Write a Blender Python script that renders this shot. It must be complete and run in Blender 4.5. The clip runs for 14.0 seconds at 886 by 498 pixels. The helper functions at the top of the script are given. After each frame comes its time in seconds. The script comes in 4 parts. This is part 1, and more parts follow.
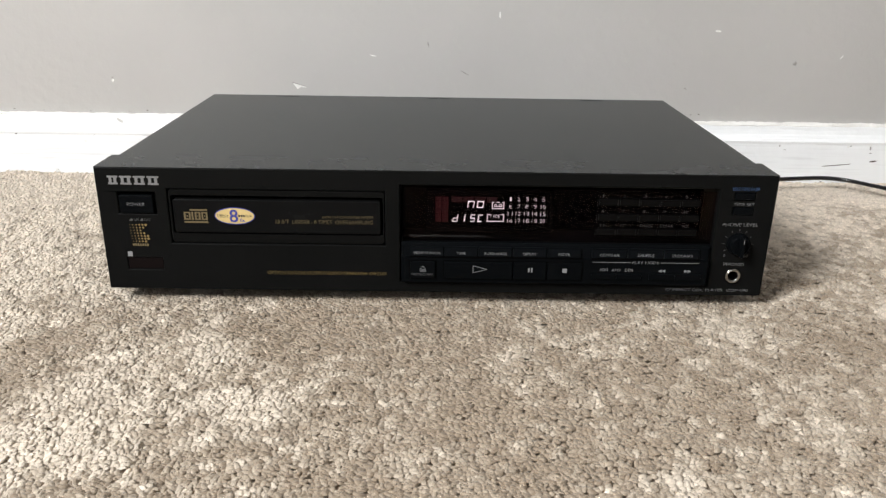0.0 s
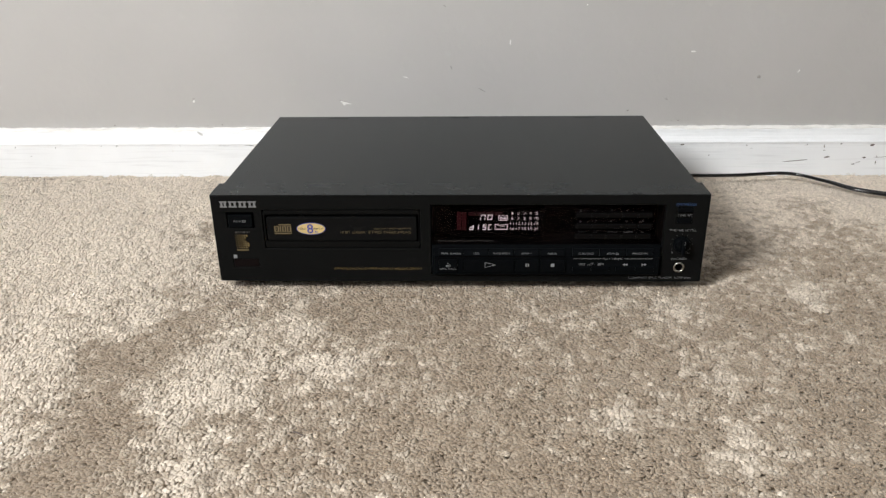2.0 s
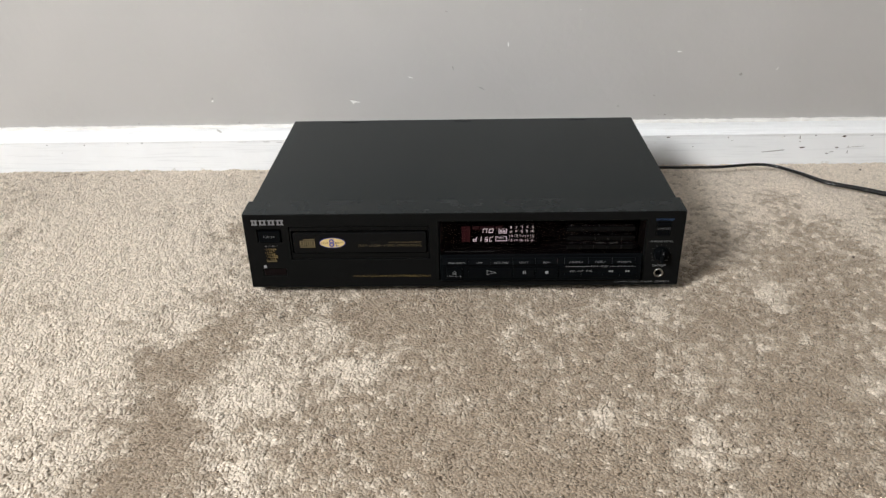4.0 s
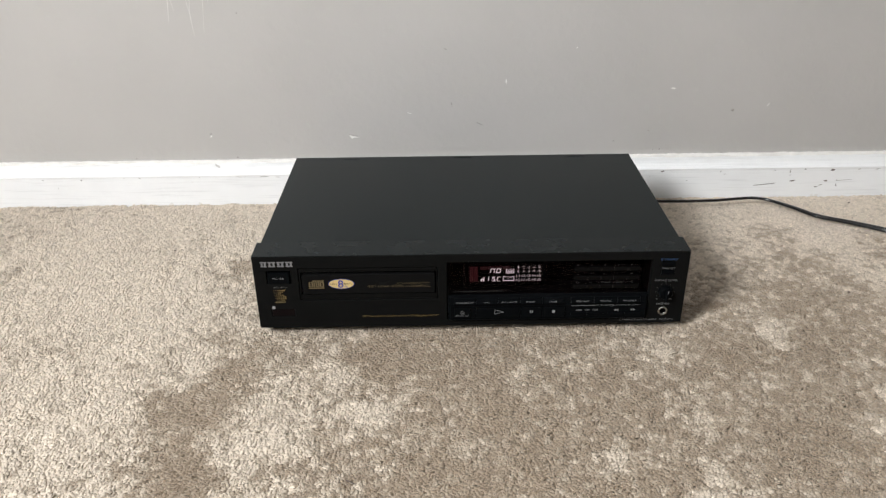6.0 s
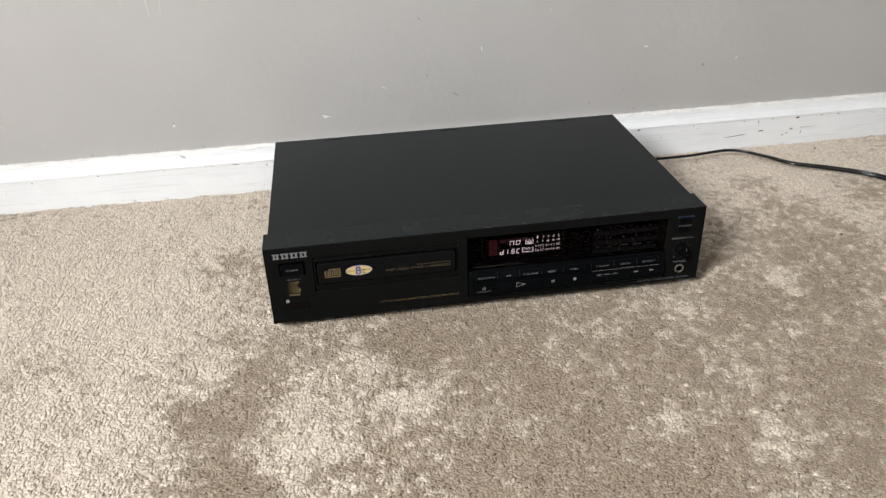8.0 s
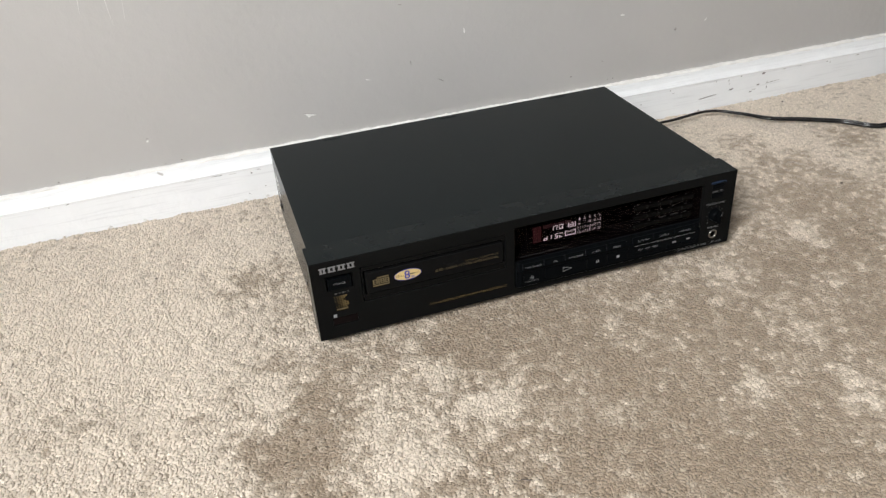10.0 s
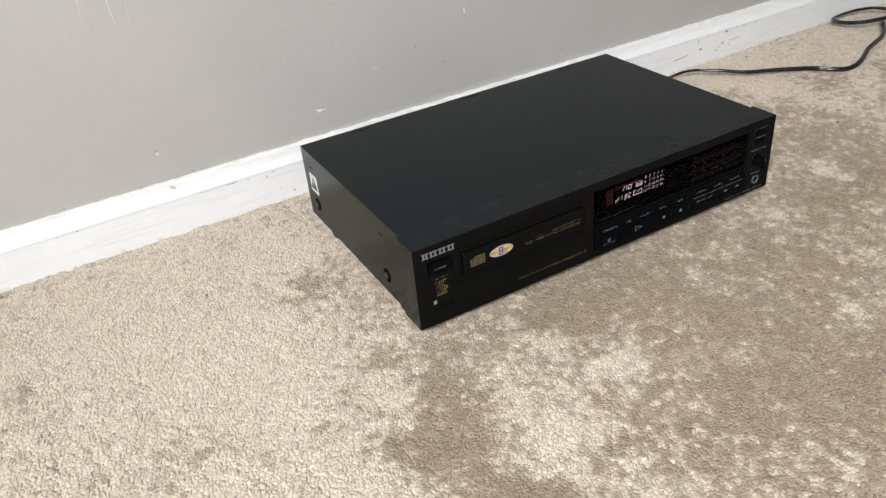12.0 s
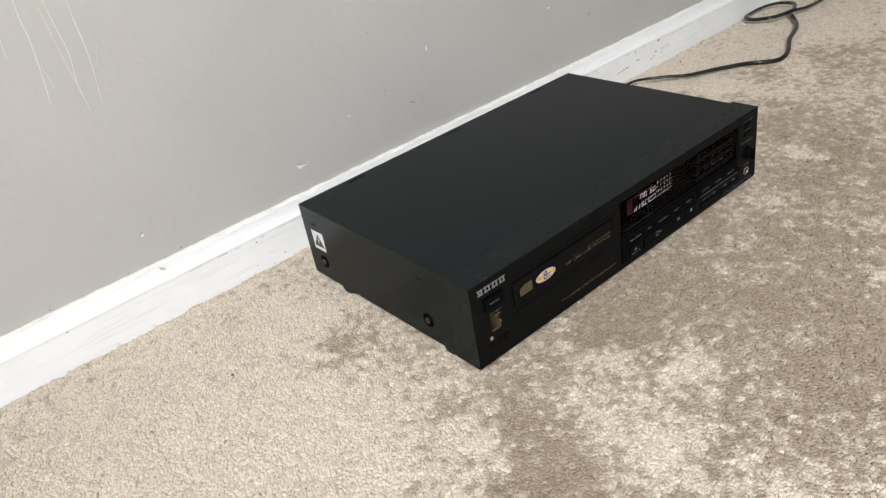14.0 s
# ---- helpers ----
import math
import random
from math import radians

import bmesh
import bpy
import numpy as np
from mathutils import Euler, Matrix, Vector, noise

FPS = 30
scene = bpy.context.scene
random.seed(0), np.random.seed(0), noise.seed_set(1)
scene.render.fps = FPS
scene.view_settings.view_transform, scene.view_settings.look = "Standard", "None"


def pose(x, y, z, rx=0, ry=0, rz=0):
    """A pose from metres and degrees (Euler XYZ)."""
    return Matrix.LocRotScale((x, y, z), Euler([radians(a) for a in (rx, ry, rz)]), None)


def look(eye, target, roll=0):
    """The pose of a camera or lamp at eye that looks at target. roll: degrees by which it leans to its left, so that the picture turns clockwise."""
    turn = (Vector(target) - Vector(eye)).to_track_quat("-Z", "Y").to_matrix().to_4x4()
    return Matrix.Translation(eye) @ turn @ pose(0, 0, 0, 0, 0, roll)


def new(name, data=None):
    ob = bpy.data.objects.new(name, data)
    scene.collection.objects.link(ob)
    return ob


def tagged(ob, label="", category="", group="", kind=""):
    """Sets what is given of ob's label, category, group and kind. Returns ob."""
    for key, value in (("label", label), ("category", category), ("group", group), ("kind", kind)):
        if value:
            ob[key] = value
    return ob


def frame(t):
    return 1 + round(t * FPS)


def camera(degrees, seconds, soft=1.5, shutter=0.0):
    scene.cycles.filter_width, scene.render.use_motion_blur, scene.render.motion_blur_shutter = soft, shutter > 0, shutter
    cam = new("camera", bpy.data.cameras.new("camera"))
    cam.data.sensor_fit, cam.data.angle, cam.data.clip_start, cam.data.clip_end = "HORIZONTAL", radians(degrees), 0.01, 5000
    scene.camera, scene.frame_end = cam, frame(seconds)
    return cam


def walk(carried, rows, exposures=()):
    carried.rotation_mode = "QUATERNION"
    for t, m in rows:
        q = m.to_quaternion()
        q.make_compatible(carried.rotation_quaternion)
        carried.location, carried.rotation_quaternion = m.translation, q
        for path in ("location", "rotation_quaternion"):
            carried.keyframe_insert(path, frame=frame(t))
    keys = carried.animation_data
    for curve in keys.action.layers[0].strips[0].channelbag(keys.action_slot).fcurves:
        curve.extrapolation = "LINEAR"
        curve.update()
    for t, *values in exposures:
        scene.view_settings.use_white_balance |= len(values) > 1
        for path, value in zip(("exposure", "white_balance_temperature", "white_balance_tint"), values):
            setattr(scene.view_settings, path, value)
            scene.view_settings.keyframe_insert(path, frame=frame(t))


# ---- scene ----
cam = camera(59.1, 14.0, soft=1.35)
PATH = [
    (0, (0.0, -0.475, 0.223), (0.015, 1.392, -0.492), 0.9),
    (0.5, (-0.002, -0.51, 0.246), (0.007, 1.349, -0.491), 0.1),
    (1, (0.002, -0.551, 0.273), (-0.015, 1.302, -0.479), -0.6),
    (1.5, (0.007, -0.591, 0.3), (-0.038, 1.256, -0.466), -1.2),
    (2, (0.006, -0.631, 0.326), (-0.051, 1.193, -0.494), -0.7),
    (2.5, (0.003, -0.657, 0.345), (-0.045, 1.17, -0.467), -1.3),
    (3, (0.0, -0.667, 0.367), (-0.04, 1.133, -0.503), -0.6),
    (3.5, (0.002, -0.675, 0.397), (-0.017, 1.075, -0.571), -0.6),
    (4, (0.0, -0.677, 0.431), (-0.052, 1.069, -0.542), -1.3),
    (4.2, (-0.001, -0.681, 0.441), (-0.069, 1.096, -0.475), -1.1),
    (6.3, (-0.047, -0.669, 0.456), (-0.01, 1.091, -0.492), -0.2),
    (6.5, (-0.059, -0.666, 0.456), (-0.001, 1.084, -0.51), 0.1),
    (7, (-0.08, -0.658, 0.457), (0.047, 1.097, -0.494), -0.8),
    (7.5, (-0.107, -0.648, 0.451), (0.098, 1.092, -0.513), -1.0),
    (8, (-0.135, -0.641, 0.449), (0.098, 1.075, -0.551), -1.9),
    (8.5, (-0.162, -0.633, 0.453), (0.108, 1.074, -0.554), -2.6),
    (8.7, (-0.172, -0.631, 0.451), (0.107, 1.073, -0.559), -3.2),
    (10.8, (-0.33, -0.548, 0.454), (0.29, 1.031, -0.605), -3.7),
    (11, (-0.346, -0.546, 0.455), (0.298, 1.03, -0.596), -3.9),
    (11.5, (-0.39, -0.534, 0.456), (0.286, 1.018, -0.61), -5.5),
    (12, (-0.439, -0.499, 0.442), (0.322, 1.007, -0.633), -5.8),
    (12.5, (-0.474, -0.471, 0.443), (0.328, 1.021, -0.621), -8.2),
    (13, (-0.493, -0.449, 0.438), (0.425, 1.005, -0.582), -9.3),
    (13.5, (-0.518, -0.429, 0.443), (0.456, 1.002, -0.559), -10.0),
    (14, (-0.534, -0.414, 0.442), (0.48, 0.982, -0.57), -10.2),
]
walk(cam, [(t, look(eye, target, roll)) for t, eye, target, roll in PATH], [(0, 0.11), (0.5, 0.10), (1, 0.0), (1.5, -0.05), (3, -0.11), (14, -0.12)])

# ---- light ----
world = bpy.data.worlds.new("sky")
scene.world = world
world.use_nodes = True
wn = world.node_tree.nodes
sky = wn.new("ShaderNodeTexSky")
sky.sky_type, sky.sun_disc = "NISHITA", False
sky.sun_elevation, sky.sun_rotation = radians(38), radians(250)
world.node_tree.links.new(sky.outputs["Color"], wn["Background"].inputs["Color"])
wn["Background"].inputs["Strength"].default_value = 0.10

sun = new("sun", bpy.data.lights.new("sun", "SUN"))
sun.data.energy, sun.data.angle, sun.data.color = 1.0, radians(10), (1.0, 0.95, 0.88)
sun.matrix_world = look((-3, -4, 4), (0.5, -2.2, 0))


def window_light(name, place, target, wide, high, watts, colour):
    """An area lamp in an unseen window opening, standing in for daylight."""
    lamp = new(name, bpy.data.lights.new(name, "AREA"))
    lamp.data.shape, lamp.data.size, lamp.data.size_y = "RECTANGLE", wide, high
    lamp.data.energy, lamp.data.color = watts, colour
    lamp.matrix_world = look(place, target)
    return lamp


window_light("daylight_west", (-1.31, -1.32, 1.42), (0.1, 0.0, 0.10), 0.62, 0.58, 77, (0.972, 0.985, 1.0))
# fill added from behind the camera to lift the right side; no known source
window_light("daylight_south", (0.3, -3.56, 1.45), (0.3, 0.0, 1.20), 1.5, 1.2, 9, (0.88, 0.95, 1.0))


# ---- materials ----
def material(name, colour, rough=0.5, metal=0.0, vary=0.0, scale=60.0, bump=0.0, bump_scale=400.0, fine=0.0, fine_scale=2500.0,
             speck=0.5, emit=0.0, coat=0.0):
    """A painted, plastic or metal surface with large and small variation."""
    m = bpy.data.materials.new(name)
    m.use_nodes = True
    t = m.node_tree
    b = t.nodes["Principled BSDF"]
    b.inputs["Base Color"].default_value = (*colour, 1)
    b.inputs["Roughness"].default_value = rough
    b.inputs["Metallic"].default_value = metal
    b.inputs["Specular IOR Level"].default_value = speck
    b.inputs["Coat Weight"].default_value = coat
    if emit:
        b.inputs["Emission Color"].default_value = (*colour, 1)
        b.inputs["Emission Strength"].default_value = emit
    co = t.nodes.new("ShaderNodeTexCoord")
    if vary:
        n = t.nodes.new("ShaderNodeTexNoise")
        n.inputs["Scale"].default_value, n.inputs["Detail"].default_value = scale, 6
        t.links.new(co.outputs["Object"], n.inputs["Vector"])
        r = t.nodes.new("ShaderNodeMapRange")
        r.inputs["From Min"].default_value, r.inputs["From Max"].default_value = 0.3, 0.7
        r.inputs["To Min"].default_value, r.inputs["To Max"].default_value = 1 - vary, 1 + vary
        t.links.new(n.outputs["Fac"], r.inputs["Value"])
        mul = t.nodes.new("ShaderNodeVectorMath")
        mul.operation = "SCALE"
        mul.inputs[0].default_value = colour
        t.links.new(r.outputs["Result"], mul.inputs["Scale"])
        t.links.new(mul.outputs["Vector"], b.inputs["Base Color"])
        rr = t.nodes.new("ShaderNodeMapRange")
        rr.inputs["From Min"].default_value, rr.inputs["From Max"].default_value = 0.3, 0.7
        rr.inputs["To Min"].default_value, rr.inputs["To Max"].default_value = rough * (1 - vary), min(1, rough * (1 + vary))
        t.links.new(n.outputs["Fac"], rr.inputs["Value"])
        t.links.new(rr.outputs["Result"], b.inputs["Roughness"])
    last = None
    for strength, size in ((bump, bump_scale), (fine, fine_scale)):
        if strength:
            n = t.nodes.new("ShaderNodeTexNoise")
            n.inputs["Scale"].default_value, n.inputs["Detail"].default_value = size, 4
            t.links.new(co.outputs["Object"], n.inputs["Vector"])
            u = t.nodes.new("ShaderNodeBump")
            u.inputs["Strength"].default_value, u.inputs["Distance"].default_value = strength, 0.4 / size
            t.links.new(n.outputs["Fac"], u.inputs["Height"])
            if last:
                t.links.new(last, u.inputs["Normal"])
            last = u.outputs["Normal"]
    if last:
        t.links.new(last, b.inputs["Normal"])
    return m


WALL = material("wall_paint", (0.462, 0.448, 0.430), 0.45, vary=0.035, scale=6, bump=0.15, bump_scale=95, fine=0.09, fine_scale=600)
# kept darker than the seen wall so the unseen walls bounce less light
ROOM = material("unseen_wall_paint", (0.33, 0.32, 0.305), 0.6, vary=0.03, scale=4, bump=0.2, bump_scale=120)
CEILING = material("ceiling_paint", (0.80, 0.79, 0.77), 0.8, vary=0.02, scale=4, bump=0.2, bump_scale=90)
TRIM = material("trim_paint", (0.880, 0.888, 0.892), 0.36, vary=0.02, scale=25, bump=0.15, bump_scale=60, fine=0.08, fine_scale=500)


def brushed(m, along=14.0, across=420.0, strength=0.35):
    """Brush strokes that run along the board, as relief and a little grime between them."""
    t = m.node_tree
    b = t.nodes["Principled BSDF"]
    co, at, n, u = [t.nodes.new("ShaderNode" + k) for k in ("TexCoord", "Mapping", "TexNoise", "Bump")]
    at.inputs["Scale"].default_value = (along, across, across)
    n.inputs["Scale"].default_value, n.inputs["Detail"].default_value = 1.0, 5
    t.links.new(co.outputs["Object"], at.inputs["Vector"])
    t.links.new(at.outputs["Vector"], n.inputs["Vector"])
    u.inputs["Strength"].default_value, u.inputs["Distance"].default_value = strength, 0.0006
    t.links.new(n.outputs["Fac"], u.inputs["Height"])
    t.links.new(b.inputs["Normal"].links[0].from_socket, u.inputs["Normal"])
    t.links.new(u.outputs["Normal"], b.inputs["Normal"])
    grime, scale = t.nodes.new("ShaderNodeMapRange"), t.nodes.new("ShaderNodeVectorMath")
    grime.inputs["From Min"].default_value, grime.inputs["From Max"].default_value = 0.30, 0.46
    grime.inputs["To Min"].default_value, grime.inputs["To Max"].default_value = 0.90, 1.0
    scale.operation = "SCALE"
    t.links.new(n.outputs["Fac"], grime.inputs["Value"])
    t.links.new(b.inputs["Base Color"].links[0].from_socket, scale.inputs[0])
    t.links.new(grime.outputs["Result"], scale.inputs["Scale"])
    t.links.new(scale.outputs["Vector"], b.inputs["Base Color"])


brushed(TRIM)
CAULK = material("caulk", (0.87, 0.855, 0.82), 0.5, vary=0.06, scale=80, bump=0.6, bump_scale=160)
CHIP = material("bare_plaster", (0.80, 0.79, 0.76), 0.8, vary=0.05, scale=200, bump=0.4, bump_scale=900)
SCUFF = material("dark_scuff", (0.10, 0.075, 0.065), 0.7, vary=0.3, scale=300)
GREY_SCUFF = material("grey_scuff", (0.33, 0.31, 0.29), 0.7, vary=0.2, scale=300)
# paler than the wall: light on the scratch ridges put into their colour
RIDGE_LIGHT = material("ridge_highlight", (0.61, 0.595, 0.575), 0.5, vary=0.06, scale=200)
DENT = material("dented_paint", (0.60, 0.58, 0.56), 0.5, vary=0.15, scale=200, bump=0.6, bump_scale=500)
PANEL = material("panel_plastic", (0.0056, 0.0057, 0.0055), 0.32, vary=0.05, scale=40, fine=0.08, fine_scale=2200, speck=0.032)
BEZEL = material("bezel_plastic", (0.0050, 0.0050, 0.0048), 0.30, vary=0.05, scale=40, fine=0.08, fine_scale=2200, speck=0.04)
TRAY = material("tray_plastic", (0.0050, 0.0050, 0.0050), 0.26, vary=0.08, scale=40, fine=0.06, fine_scale=2200, speck=0.05)
KEY_PLASTIC = material("key_plastic", (0.0026, 0.0031, 0.0036), 0.32, vary=0.08, scale=60, fine=0.06, fine_scale=2200, speck=0.025)
BLACK = material("black_inside", (0.0012, 0.0011, 0.0011), 0.6, vary=0.1, speck=0.02)
SHELL = material("painted_steel", (0.0022, 0.0044, 0.0051), 0.25, vary=0.02, scale=18, fine=0.14, fine_scale=2600, speck=0.175)
# glossier copy of the panel plastic, so its top and sides look lit
LIT_EDGE = material("lit_edge_plastic", (0.0026, 0.0044, 0.0050), 0.27, vary=0.05, scale=40, fine=0.12, fine_scale=2200, speck=0.205)
LIT_EDGE.node_tree.nodes["Principled BSDF"].inputs["Specular Tint"].default_value = (0.74, 0.95, 1.0, 1)
SHELL.node_tree.nodes["Principled BSDF"].inputs["Specular Tint"].default_value = (0.70, 0.95, 1.0, 1)
SMOKED = material("smoked_plastic", (0.0040, 0.0036, 0.0035), 0.12, vary=0.10, scale=30, speck=0.04)


def smoked_glass():
    """Dark tinted window: see-through, with a weak gloss that grows at grazing angles."""
    m = bpy.data.materials.new("smoked_window")
    m.use_nodes = True
    t = m.node_tree
    t.nodes.remove(t.nodes["Principled BSDF"])
    clear, gloss, mix, fres = [t.nodes.new("ShaderNode" + k) for k in ("BsdfTransparent", "BsdfGlossy", "MixShader", "LayerWeight")]
    clear.inputs["Color"].default_value = (0.74, 0.66, 0.66, 1)
    gloss.inputs["Color"].default_value = (0.50, 0.49, 0.50, 1)
    gloss.inputs["Roughness"].default_value = 0.06
    fres.inputs["Blend"].default_value = 0.5
    steep, share = t.nodes.new("ShaderNodeMath"), t.nodes.new("ShaderNodeMath")
    steep.operation, share.operation = "POWER", "MULTIPLY_ADD"
    steep.inputs[1].default_value = 5.0
    share.inputs[1].default_value, share.inputs[2].default_value = 0.45, 0.010
    t.links.new(fres.outputs["Facing"], steep.inputs[0])
    t.links.new(steep.outputs["Value"], share.inputs[0])
    t.links.new(share.outputs["Value"], mix.inputs["Fac"])
    t.links.new(clear.outputs["BSDF"], mix.inputs[1])
    t.links.new(gloss.outputs["BSDF"], mix.inputs[2])
    t.links.new(mix.outputs["Shader"], t.nodes["Material Output"].inputs["Surface"])
    return m


# colour of the highlights painted along the number keys
KEY_RIM = material("pale_highlight", (0.011, 0.0105, 0.010), 0.4, vary=0.2, scale=400, speck=0.2)
WINDOW_GLASS = smoked_glass()
IR_GLASS = material("infrared_window", (0.006, 0.004, 0.004), 0.25, vary=0.1, speck=0.05)
SILVER = material("silver_ink", (0.31, 0.32, 0.34), 0.30, metal=0.7, vary=0.05)
GREY_INK = material("grey_ink", (0.225, 0.225, 0.23), 0.6, vary=0.08, scale=500)
DIM_INK = material("dim_ink", (0.085, 0.082, 0.082), 0.6, vary=0.08, scale=500)
FAINT_INK = material("faint_ink", (0.055, 0.052, 0.052), 0.6, vary=0.08, scale=500)
GOLD = material("gold_ink", (0.22, 0.148, 0.052), 0.5, vary=0.08, scale=500)
DULL_GOLD = material("dull_gold_ink", (0.135, 0.100, 0.047), 0.5, vary=0.08, scale=500)
BLUE_INK = material("blue_ink", (0.055, 0.12, 0.27), 0.5, vary=0.06, scale=500)
STICKER = material("sticker_yellow", (0.60, 0.45, 0.19), 0.4, vary=0.04, scale=200)
STICKER_BLUE = material("sticker_blue", (0.035, 0.045, 0.26), 0.4, vary=0.05, scale=200)
PAPER = material("white_label", (0.74, 0.74, 0.72), 0.45, vary=0.04, scale=120)
LABEL_BLACK = material("label_black", (0.02, 0.02, 0.02), 0.5, vary=0.1)
CHROME = material("nickel", (0.36, 0.35, 0.33), 0.22, metal=1.0, vary=0.06, scale=300)
SCREW = material("black_screw", (0.07, 0.07, 0.072), 0.22, metal=0.9, vary=0.1, scale=300)
RUBBER = material("foot_rubber", (0.012, 0.012, 0.012), 0.7, vary=0.15, scale=200, fine=0.2)
CORD = material("cord_vinyl", (0.007, 0.007, 0.008), 0.15, coat=0.2, vary=0.1, scale=150, bump=0.12, bump_scale=250)
GLOW = material("lit_digit", (0.92, 0.96, 1.0), 0.5, emit=1.9)
GLOW_DIM = material("lit_icon", (0.85, 0.87, 0.95), 0.5, emit=1.7)
RED_GLOW = material("red_segment", (0.05, 0.006, 0.012), 0.3, emit=0.03)
DIM_RED = material("dim_red_segment", (0.03, 0.004, 0.008), 0.3, emit=0.03)
PANE = bpy.data.materials.new("window_glass")
PANE.use_nodes = True
PANE.node_tree.nodes["Principled BSDF"].inputs["Transmission Weight"].default_value = 1.0
PANE.node_tree.nodes["Principled BSDF"].inputs["Roughness"].default_value = 0.02


def carpet_material():
    """Cut pile: every tuft has its own shade, the light and shade of the brushed pile is painted into its colour, and
    the yarn has a fine fleck.
    """
    m = bpy.data.materials.new("carpet_pile")
    m.use_nodes = True
    t = m.node_tree
    b = t.nodes["Principled BSDF"]
    b.inputs["Roughness"].default_value = 0.38
    b.inputs["Specular IOR Level"].default_value = 0.36
    b.inputs["Sheen Weight"].default_value = 0.22
    b.inputs["Sheen Roughness"].default_value = 0.45
    b.inputs["Sheen Tint"].default_value = (1.0, 0.95, 0.9, 1)
    # light and shade on the pile, painted per tuft, picks the base colour
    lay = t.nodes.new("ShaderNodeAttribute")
    lay.attribute_name = "lay_shading"
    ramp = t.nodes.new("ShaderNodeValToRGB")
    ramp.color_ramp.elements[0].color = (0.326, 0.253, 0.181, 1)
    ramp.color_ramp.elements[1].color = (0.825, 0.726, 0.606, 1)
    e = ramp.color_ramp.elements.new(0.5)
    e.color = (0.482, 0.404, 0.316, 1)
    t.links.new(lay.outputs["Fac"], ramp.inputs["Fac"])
    co = t.nodes.new("ShaderNodeTexCoord")
    n = t.nodes.new("ShaderNodeTexNoise")
    n.inputs["Scale"].default_value, n.inputs["Detail"].default_value = 1100, 4
    t.links.new(co.outputs["Object"], n.inputs["Vector"])
    r = t.nodes.new("ShaderNodeMapRange")
    r.inputs["From Min"].default_value, r.inputs["From Max"].default_value = 0.3, 0.7
    r.inputs["To Min"].default_value, r.inputs["To Max"].default_value = 0.90, 1.11
    t.links.new(n.outputs["Fac"], r.inputs["Value"])
    k = t.nodes.new("ShaderNodeMapRange")
    k.inputs["To Min"].default_value, k.inputs["To Max"].default_value = 0.84, 1.15
    yarn = t.nodes.new("ShaderNodeAttribute")
    yarn.attribute_name = "yarn"
    t.links.new(yarn.outputs["Fac"], k.inputs["Value"])
    both = t.nodes.new("ShaderNodeMath")
    both.operation = "MULTIPLY"
    t.links.new(r.outputs["Result"], both.inputs[0])
    t.links.new(k.outputs["Result"], both.inputs[1])
    mul = t.nodes.new("ShaderNodeVectorMath")
    mul.operation = "SCALE"
    t.links.new(ramp.outputs["Color"], mul.inputs[0])
    t.links.new(both.outputs["Value"], mul.inputs["Scale"])
    t.links.new(mul.outputs["Vector"], b.inputs["Base Color"])
    f = t.nodes.new("ShaderNodeTexNoise")
    f.inputs["Scale"].default_value, f.inputs["Detail"].default_value = 1500, 3
    t.links.new(co.outputs["Object"], f.inputs["Vector"])
    u = t.nodes.new("ShaderNodeBump")
    u.inputs["Strength"].default_value, u.inputs["Distance"].default_value = 0.6, 0.0006
    t.links.new(f.outputs["Fac"], u.inputs["Height"])
    t.links.new(u.outputs["Normal"], b.inputs["Normal"])
    # thin yarn lets some light through
    glow = t.nodes.new("ShaderNodeBsdfTranslucent")
    t.links.new(mul.outputs["Vector"], glow.inputs["Color"])
    mix = t.nodes.new("ShaderNodeMixShader")
    mix.inputs["Fac"].default_value = 0.18
    t.links.new(b.outputs["BSDF"], mix.inputs[1])
    t.links.new(glow.outputs["BSDF"], mix.inputs[2])
    t.links.new(mix.outputs["Shader"], t.nodes["Material Output"].inputs["Surface"])
    return m


CARPET = carpet_material()


def far_pile():
    """The same carpet where it is too far off to tell the tufts apart: mottle and grain, with the shade of brushed
    patches and between tufts put into its colour.
    """
    m = material("far_carpet_pile", (0.472, 0.400, 0.319), 0.9, vary=0.25, scale=420, bump=0.9, bump_scale=330, fine=0.5, fine_scale=900, speck=0.2)
    t = m.node_tree
    grain = t.nodes["Principled BSDF"].inputs["Base Color"].links[0].from_socket
    co = t.nodes.new("ShaderNodeTexCoord")
    n = t.nodes.new("ShaderNodeTexNoise")
    n.inputs["Scale"].default_value, n.inputs["Detail"].default_value, n.inputs["Distortion"].default_value = 12, 8, 0.4
    t.links.new(co.outputs["Object"], n.inputs["Vector"])
    r = t.nodes.new("ShaderNodeMapRange")
    r.inputs["From Min"].default_value, r.inputs["From Max"].default_value = 0.38, 0.62
    r.inputs["To Min"].default_value, r.inputs["To Max"].default_value = 0.86, 1.14
    t.links.new(n.outputs["Fac"], r.inputs["Value"])
    mul = t.nodes.new("ShaderNodeVectorMath")
    mul.operation = "SCALE"
    t.links.new(grain, mul.inputs[0])
    t.links.new(r.outputs["Result"], mul.inputs["Scale"])
    t.links.new(mul.outputs["Vector"], t.nodes["Principled BSDF"].inputs["Base Color"])
    return m


FAR_PILE = far_pile()
BACKING = material("carpet_base", (0.56, 0.468, 0.370), 0.95, vary=0.15, scale=300, bump=0.8, bump_scale=260)


